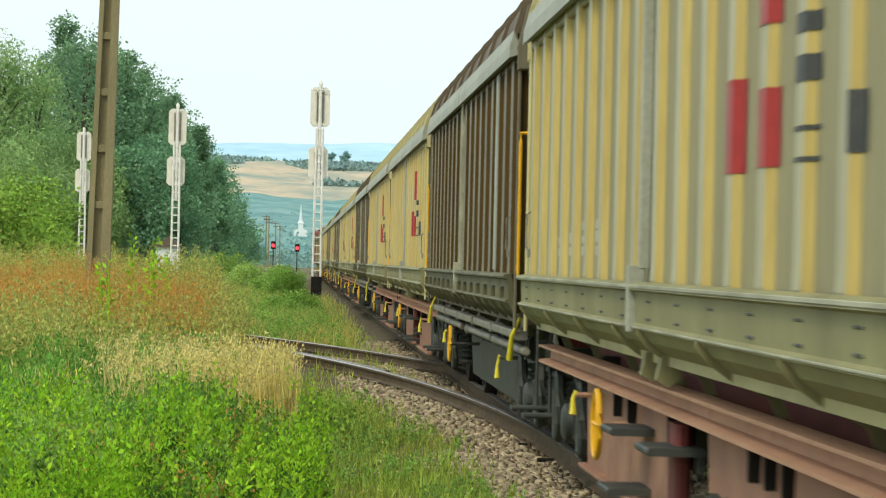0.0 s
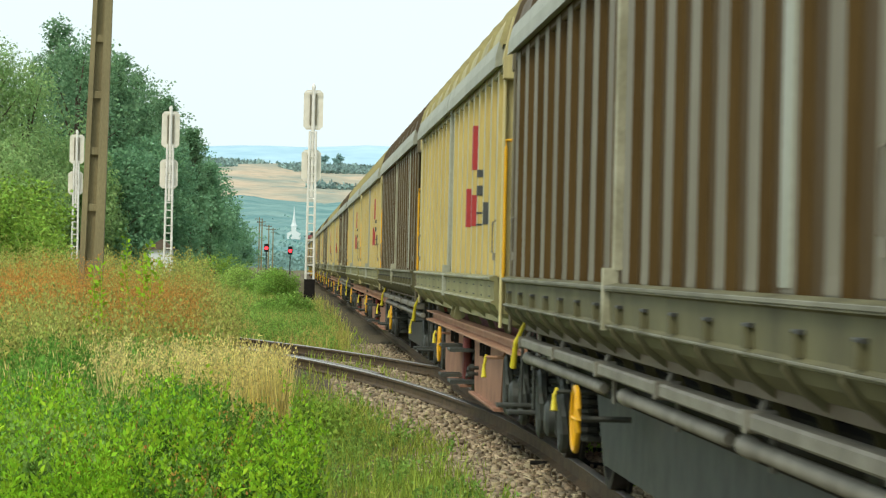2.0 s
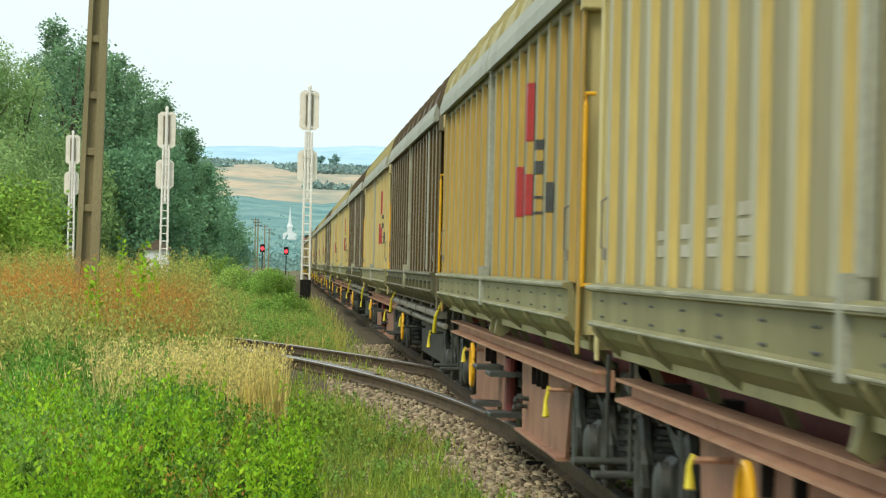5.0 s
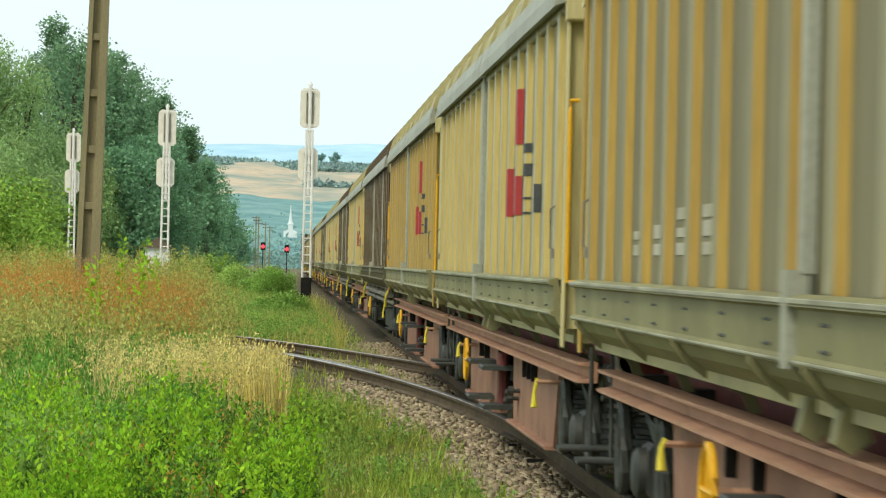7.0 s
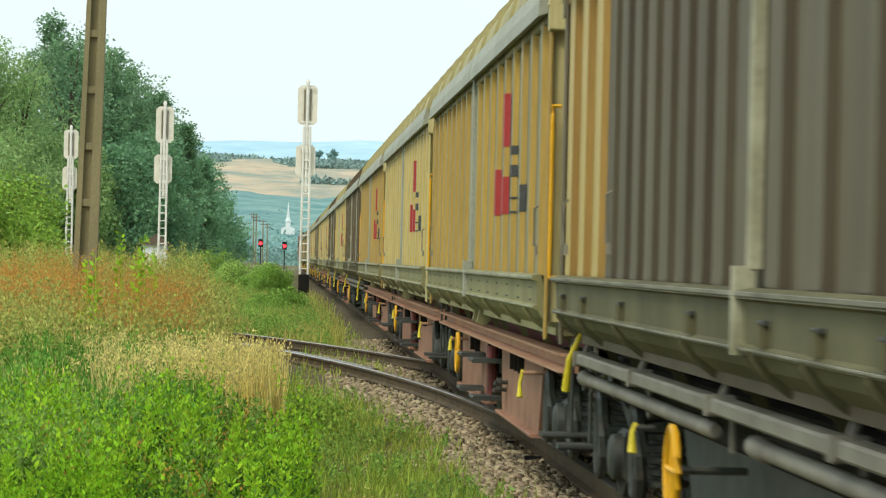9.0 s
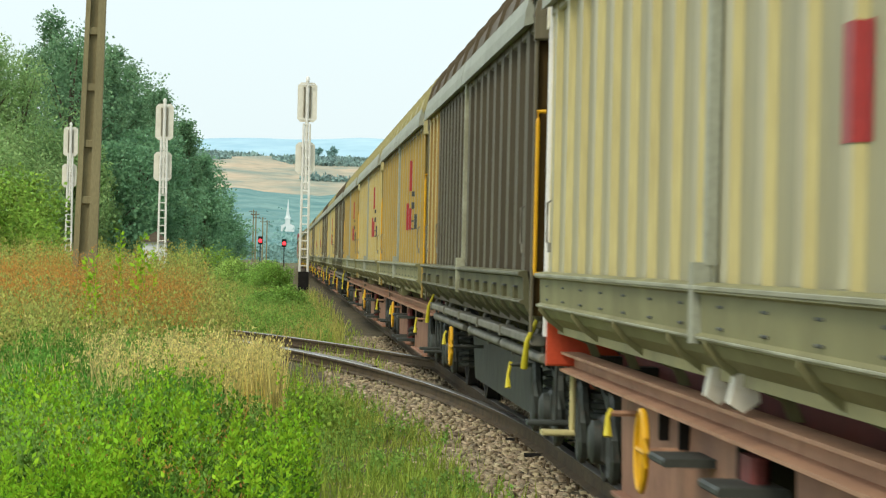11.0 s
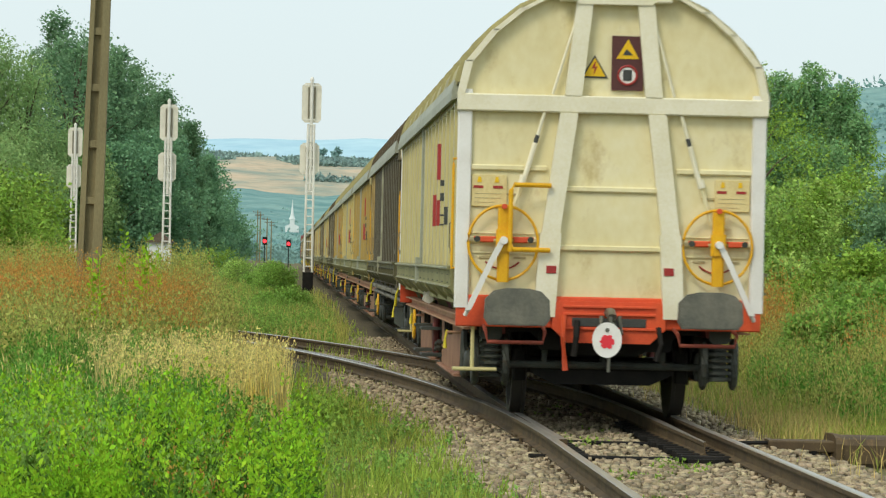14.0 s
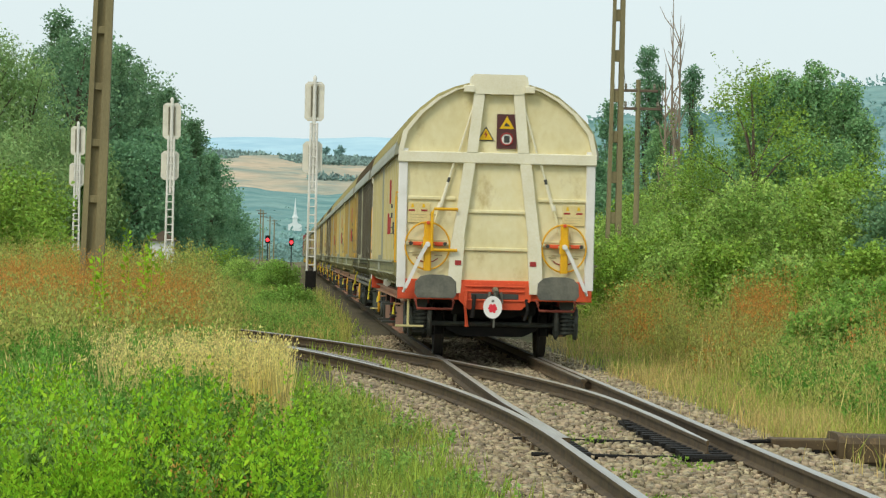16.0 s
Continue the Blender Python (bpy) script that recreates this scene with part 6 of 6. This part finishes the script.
weeds("ballast_weeds", "small green weeds growing between the rails", x, y, 0.0, 0.09, 8, 0.02, LEAF_MID, up=0.8)
x, y = scatter(9000, -2.2, 1.6, 58, 118, lambda a, b: off_track(a, b) * (0.15 + 0.85 * patch(a, b, 0.5, 91)) * (1 if a < MID - 2.1 else 0.1))
weeds("verge_herbs", "fresh light green herbs between the two tracks", x, y, 0.08, 0.5, 20, 0.034, LEAF_PALE, up=0.7)
x, y = scatter(5000, -2.0, 1.2, 58, 76, lambda a, b: off_track(a, b) * patch(a, b, 0.6, 93) * (1 if a < MID - 2.0 else 0.2))
blades("tan_grass", "tan dry grass behind the diverging rails", x, y, 0.12, 0.4, 0.006, GRASS_TAN, 0.6)
# tall weeds left of the tracks
x, y = scatter(11000, -10.5, -2.6, 40, 62, lambda a, b: (0.15 + 0.85 * patch(a, b, 0.45, 21)) * smooth_step(-0.9, -1.8, a))
weeds("rusty_weeds", "rust-brown seeding sorrel in a wide patch", x, y, 0.45, 1.4, 26, 0.019, RUSTY, up=1.6, long=2.2)
x, y = scatter(8000, -10.5, -1.5, 34, 80, lambda a, b: patch(a, b, 0.5, 31) * smooth_step(-0.5, -1.4, a))
weeds("green_weeds", "tall green weeds among the sorrel", x, y, 0.4, 1.2, 20, 0.040, LEAF_TALL, up=0.9)
x, y = scatter(7000, -10.5, -2.5, 60, 125, lambda a, b: patch(a, b, 0.2, 35) * smooth_step(-0.5, -1.4, a))
weeds("pale_weeds", "pale green tall weeds further along the verge", x, y, 0.5, 1.7, 30, 0.05, LEAF_TALL, up=0.8)
x, y = scatter(8000, -10.5, -2.0, 24, 42, lambda a, b: 0.3 + 0.7 * patch(a, b, 0.8, 33))
weeds("green_weeds", "green nettles along the verge", x, y, 0.2, 0.75, 30, 0.034, LEAF_NETTLE, up=0.7)
EDGE = lambda a, b: a + 0.05 * (b - 20) - 0.02 - 0.55 * noise.noise((b * 0.8, a * 1.4, 3))
x, y = scatter(7000, -10.5, 1.2, 17.0, 26.5, lambda a, b: smooth_step(0.45, -0.4, EDGE(a, b)) * (0.3 + 0.7 * patch(a, b, 1.3, 41)))
weeds("leafy_weeds", "dense green leafy weeds in the foreground", x, y, 0.1, 0.55, 24, 0.026, LEAF_UNDER, 0.8, 0.5, 1.9)
x, y = scatter(2900, -10.5, 1.2, 17.0, 25.5, lambda a, b: smooth_step(0.4, -0.45, EDGE(a, b)) * (0.03 + 0.97 * patch(a, b, 1.5, 45) ** 1.6))
weeds("bright_weeds", "bright yellow-green nettle shoots in the foreground", x, y, 0.05, 0.85, 52, 0.0235, LEAF_FRESH, 0.95, 0.6, 2.0)
x, y = scatter(420, -10.5, 1.2, 18.0, 25.5, lambda a, b: smooth_step(0.1, -0.5, EDGE(a, b)) * patch(a, b, 2.6, 48) ** 2)
weeds("leafy_shoots", "taller fresh green shoots standing out of the weeds", x, y, 0.5, 0.95, 56, 0.032, LEAF_FRESH, 0.4, 0.6, 1.9)
x, y = scatter(600, -10.5, 0.5, 17.5, 26, lambda a, b: smooth_step(0.1, -0.4, a) * patch(a, b, 1.2, 61))
weeds("withered_weeds", "withered brownish stalks among the nettles", x, y, 0.25, 0.7, 16, 0.018, RUSTY, 0.5, 1.4, 2.0)
x, y = scatter(420, -9, 12, 19, 45, lambda a, b: off_track(a, b) * smooth_step(MID - 1.0, MID - 1.6, a) * patch(a, b, 0.9, 63))
weeds("flowering_weeds", "tiny pale flowers on low weeds", x, y, 0.15, 0.45, 6, 0.016, STRAW, 0.4, 1.0, 1.0)
x, y = scatter(1800, -10.5, 0.6, 18.0, 26, lambda a, b: smooth_step(0.1, -0.35, a) * patch(a, b, 1.6, 47))
weeds("pale_weeds", "pale mint-green weeds among the nettles", x, y, 0.2, 0.75, 30, 0.025, LEAF_PALE, 0.8, 0.8, 1.7)
x, y = scatter(9000, -6, 12, 18, 44, lambda a, b: off_track(a, b) * patch(a, b, 1.1, 43) * smooth_step(MID - 1.2, MID - 1.9, a))
weeds("low_weeds", "low green clover-like weeds in the grass", x, y, 0.03, 0.24, 18, 0.026, LEAF_PALE, up=0.6)
x, y = scatter(1700, -3, 2.5, 27, 36, lambda a, b: math.exp(-((a - 0.25) / 0.28) ** 2 - ((b - 31) / 2.5) ** 2))
weeds("dark_weeds", "dark green weeds beside the dry grass", x, y, 0.1, 0.4, 18, 0.034, LEAF_MID, up=0.8)
x, y = scatter(4200, -2.0, 0.6, 28, 31.5, lambda a, b: smooth_step(-0.52, -0.36, a) * smooth_step(0.06, -0.06, a + 0.06 * noise.noise((b * 2, a * 4, 1))) * (0.25 + 0.75 * patch(a, b, 4.5, 57)))
blades("dry_grass_clump", "dense upright straw-coloured grass clump beside the track", x, y, 0.6, 0.92, 0.0065, STRAW, 0.13, 0.03)
x, y = scatter(3200, -6.8, 0.3, 26.5, 32, lambda a, b: smooth_step(-2.0, -1.2, a) * smooth_step(-0.2, -0.5, a) * math.exp(-((b - 29.4) / 1.8) ** 2) * (0.06 + 0.94 * patch(a, b, 2.6, 59) ** 2))
blades("wild_oats", "tall loose straw-coloured wild oats", x, y, 0.6, 1.04, 0.0055, STRAW, 0.4, 0.03)
x, y = scatter(600, -8.6, -5.0, 25.5, 29, lambda a, b: patch(a, b, 2.0, 60))
blades("wild_oats", "leaning dry wild oats among the weeds", x, y, 0.5, 0.8, 0.0034, STRAW, 0.8, 0.10)
x, y = scatter(2600, -7.0, 0.5, 27, 32, lambda a, b: smooth_step(-2.0, -1.3, a) * smooth_step(-0.25, -0.55, a) * (0.05 + 0.95 * patch(a, b, 2.6, 59) ** 2))
hs = RNG.uniform(0.75, 1.12, len(x))
lx = RNG.uniform(-0.25, 0.3, len(x))
k = RNG.uniform(0, 1, (len(x), 16))
ground_z = np.array([land(a, b) for a, b in zip(x, y)])
pos = np.stack((x[:, None] + lx[:, None] * (0.4 + 0.4 * k) + RNG.normal(size=k.shape) * 0.02, y[:, None] + RNG.normal(size=k.shape) * 0.03,
                ground_z[:, None] + hs[:, None] * (0.72 + 0.28 * k - 0.12 * k ** 2)), 2).reshape(-1, 3)
tagged(cards("oat_heads", pos, 0.0125, STRAW, up=-1.0, long=2.6), "drooping pale seed heads of wild oats", "grass", kind="stuff")
x, y = scatter(800, -10.5, 0.0, 26, 38, lambda a, b: patch(a, b, 0.9, 51) ** 2 * smooth_step(0.2, -0.8, a))
blades("dry_grass", "scattered dry straw grass with seed heads", x, y, 0.4, 0.95, 0.003, STRAW, 0.5, 0.08)


def tall_shoot(x, y, h, size):
    """A single leafy shoot that stands above the rest."""
    t = thing("tall_weed", "tall light green leafy shoot above the weeds", "weed", "tall shoots")
    base = land(x, y)
    t.matrix_basis = pose(x, y, base)
    f = Form()
    f.tube([(0, 0, -0.05), (0.03, 0, h * 0.5), (0.0, 0, h)], [0.012, 0.009, 0.003], 6)
    part("stem", f, LEAF_FRESH, t)
    n = 46
    u = np.linspace(0.3, 1, n)
    a = RNG.uniform(0, 6.28, n)
    pos = np.stack((0.02 * np.cos(a), 0.02 * np.sin(a), h * u), 1)
    cards("leaves", pos, size * (1.2 - 0.5 * u), LEAF_FRESH, t, flat=np.stack((np.cos(a), np.sin(a), 0.5 + 0 * a), 1), long=2.0)


for b, yy, h in ((-6.05, 42, 1.45), (-6.3, 43, 1.3), (-5.25, 47, 1.75), (-4.5, 46, 1.75), (-4.7, 45, 1.5), (-4.2, 48, 1.5)):
    tall_shoot(side_at(b, yy), yy, h, 0.06)


def stones(name, label, n, xr, yr, keep):
    x, y = RNG.uniform(*xr, n), yr[0] * (yr[1] / yr[0]) ** RNG.uniform(0, 1, n)
    ok = np.array([RNG.uniform() < keep(a, b) for a, b in zip(x, y)])
    x, y = x[ok], y[ok]
    n = len(x)
    z = np.array([-0.19 - 0.10 * smooth_step(1.4, 2.1, min(abs(a - MID), abs(a - MID + branch(b)))) for a, b in zip(x, y)])
    cube = np.array([(sx, sy, sz) for sx in (-1, 1) for sy in (-1, 1) for sz in (-1, 1)], float)
    quads = np.array(((0, 1, 3, 2), (4, 6, 7, 5), (0, 4, 5, 1), (2, 3, 7, 6), (0, 2, 6, 4), (1, 5, 7, 3)))
    r = 0.010 + 0.025 * RNG.uniform(0, 1, n) ** 1.6
    v = cube[None] * RNG.uniform(0.3, 1.2, (n, 8, 3)) * r[:, None, None]
    a = RNG.uniform(0, 3.14, n)
    c, s = np.cos(a)[:, None], np.sin(a)[:, None]
    w = np.stack((v[:, :, 0] * c - v[:, :, 1] * s, v[:, :, 0] * s + v[:, :, 1] * c, v[:, :, 2] * 0.8), 2)
    w += np.stack((x, y, z + r * 0.4 + RNG.uniform(-0.012, 0.02, n)), 1)[:, None]
    me = bpy.data.meshes.new(name)
    faces = (quads[None] + 8 * np.arange(n)[:, None, None]).reshape(-1, 4)
    me.vertices.add(n * 8)
    me.vertices.foreach_set("co", w.astype(np.float32).ravel())
    me.loops.add(faces.size)
    me.loops.foreach_set("vertex_index", faces.astype(np.int32).ravel())
    me.polygons.add(len(faces))
    me.polygons.foreach_set("loop_start", np.arange(0, faces.size, 4, dtype=np.int32))
    me.polygons.foreach_set("loop_total", np.full(len(faces), 4, dtype=np.int32))
    me.materials.append(STONE)
    me.update()
    me.validate()
    return tagged(new(name, me), label, "gravel", kind="stuff")


stones("ballast_stones", "loose greyish brown ballast stones between the rails", 64000, (0.6, 5.4), (18, 62),
       lambda a, b: 0 if TOE < b < TOE + 6 and (-0.5 < a - MID - HALF < 0.03 or 0 < a - MID + HALF < 0.3 and b < TOE + 4) else 1 - smooth_step(1.25, 2.2, min(abs(a - MID), abs(a - MID + branch(b)))))

# ---- movement ----


def motions():
    """The train draws away along the main track; its wheels turn."""
    for w, sets, i in TRAIN:
        tail = 31.88 + i * LENGTH
        walk(w, [(t, pose(MID, tail + SPEED * (t - 14.5) + 0.0068 * (t - 14.5) ** 2, 0)) for t in range(0, 17, 2)])
        if i > 8:
            continue
        for ws in sets:
            at = ws.matrix_basis.translation.copy()
            turn = math.degrees(SPEED / 0.455)
            n = 220
            walk(ws, [(16 * k / n, pose(at.x, at.y, at.z, -turn * 16 * k / n)) for k in range(n + 1)])


motions()
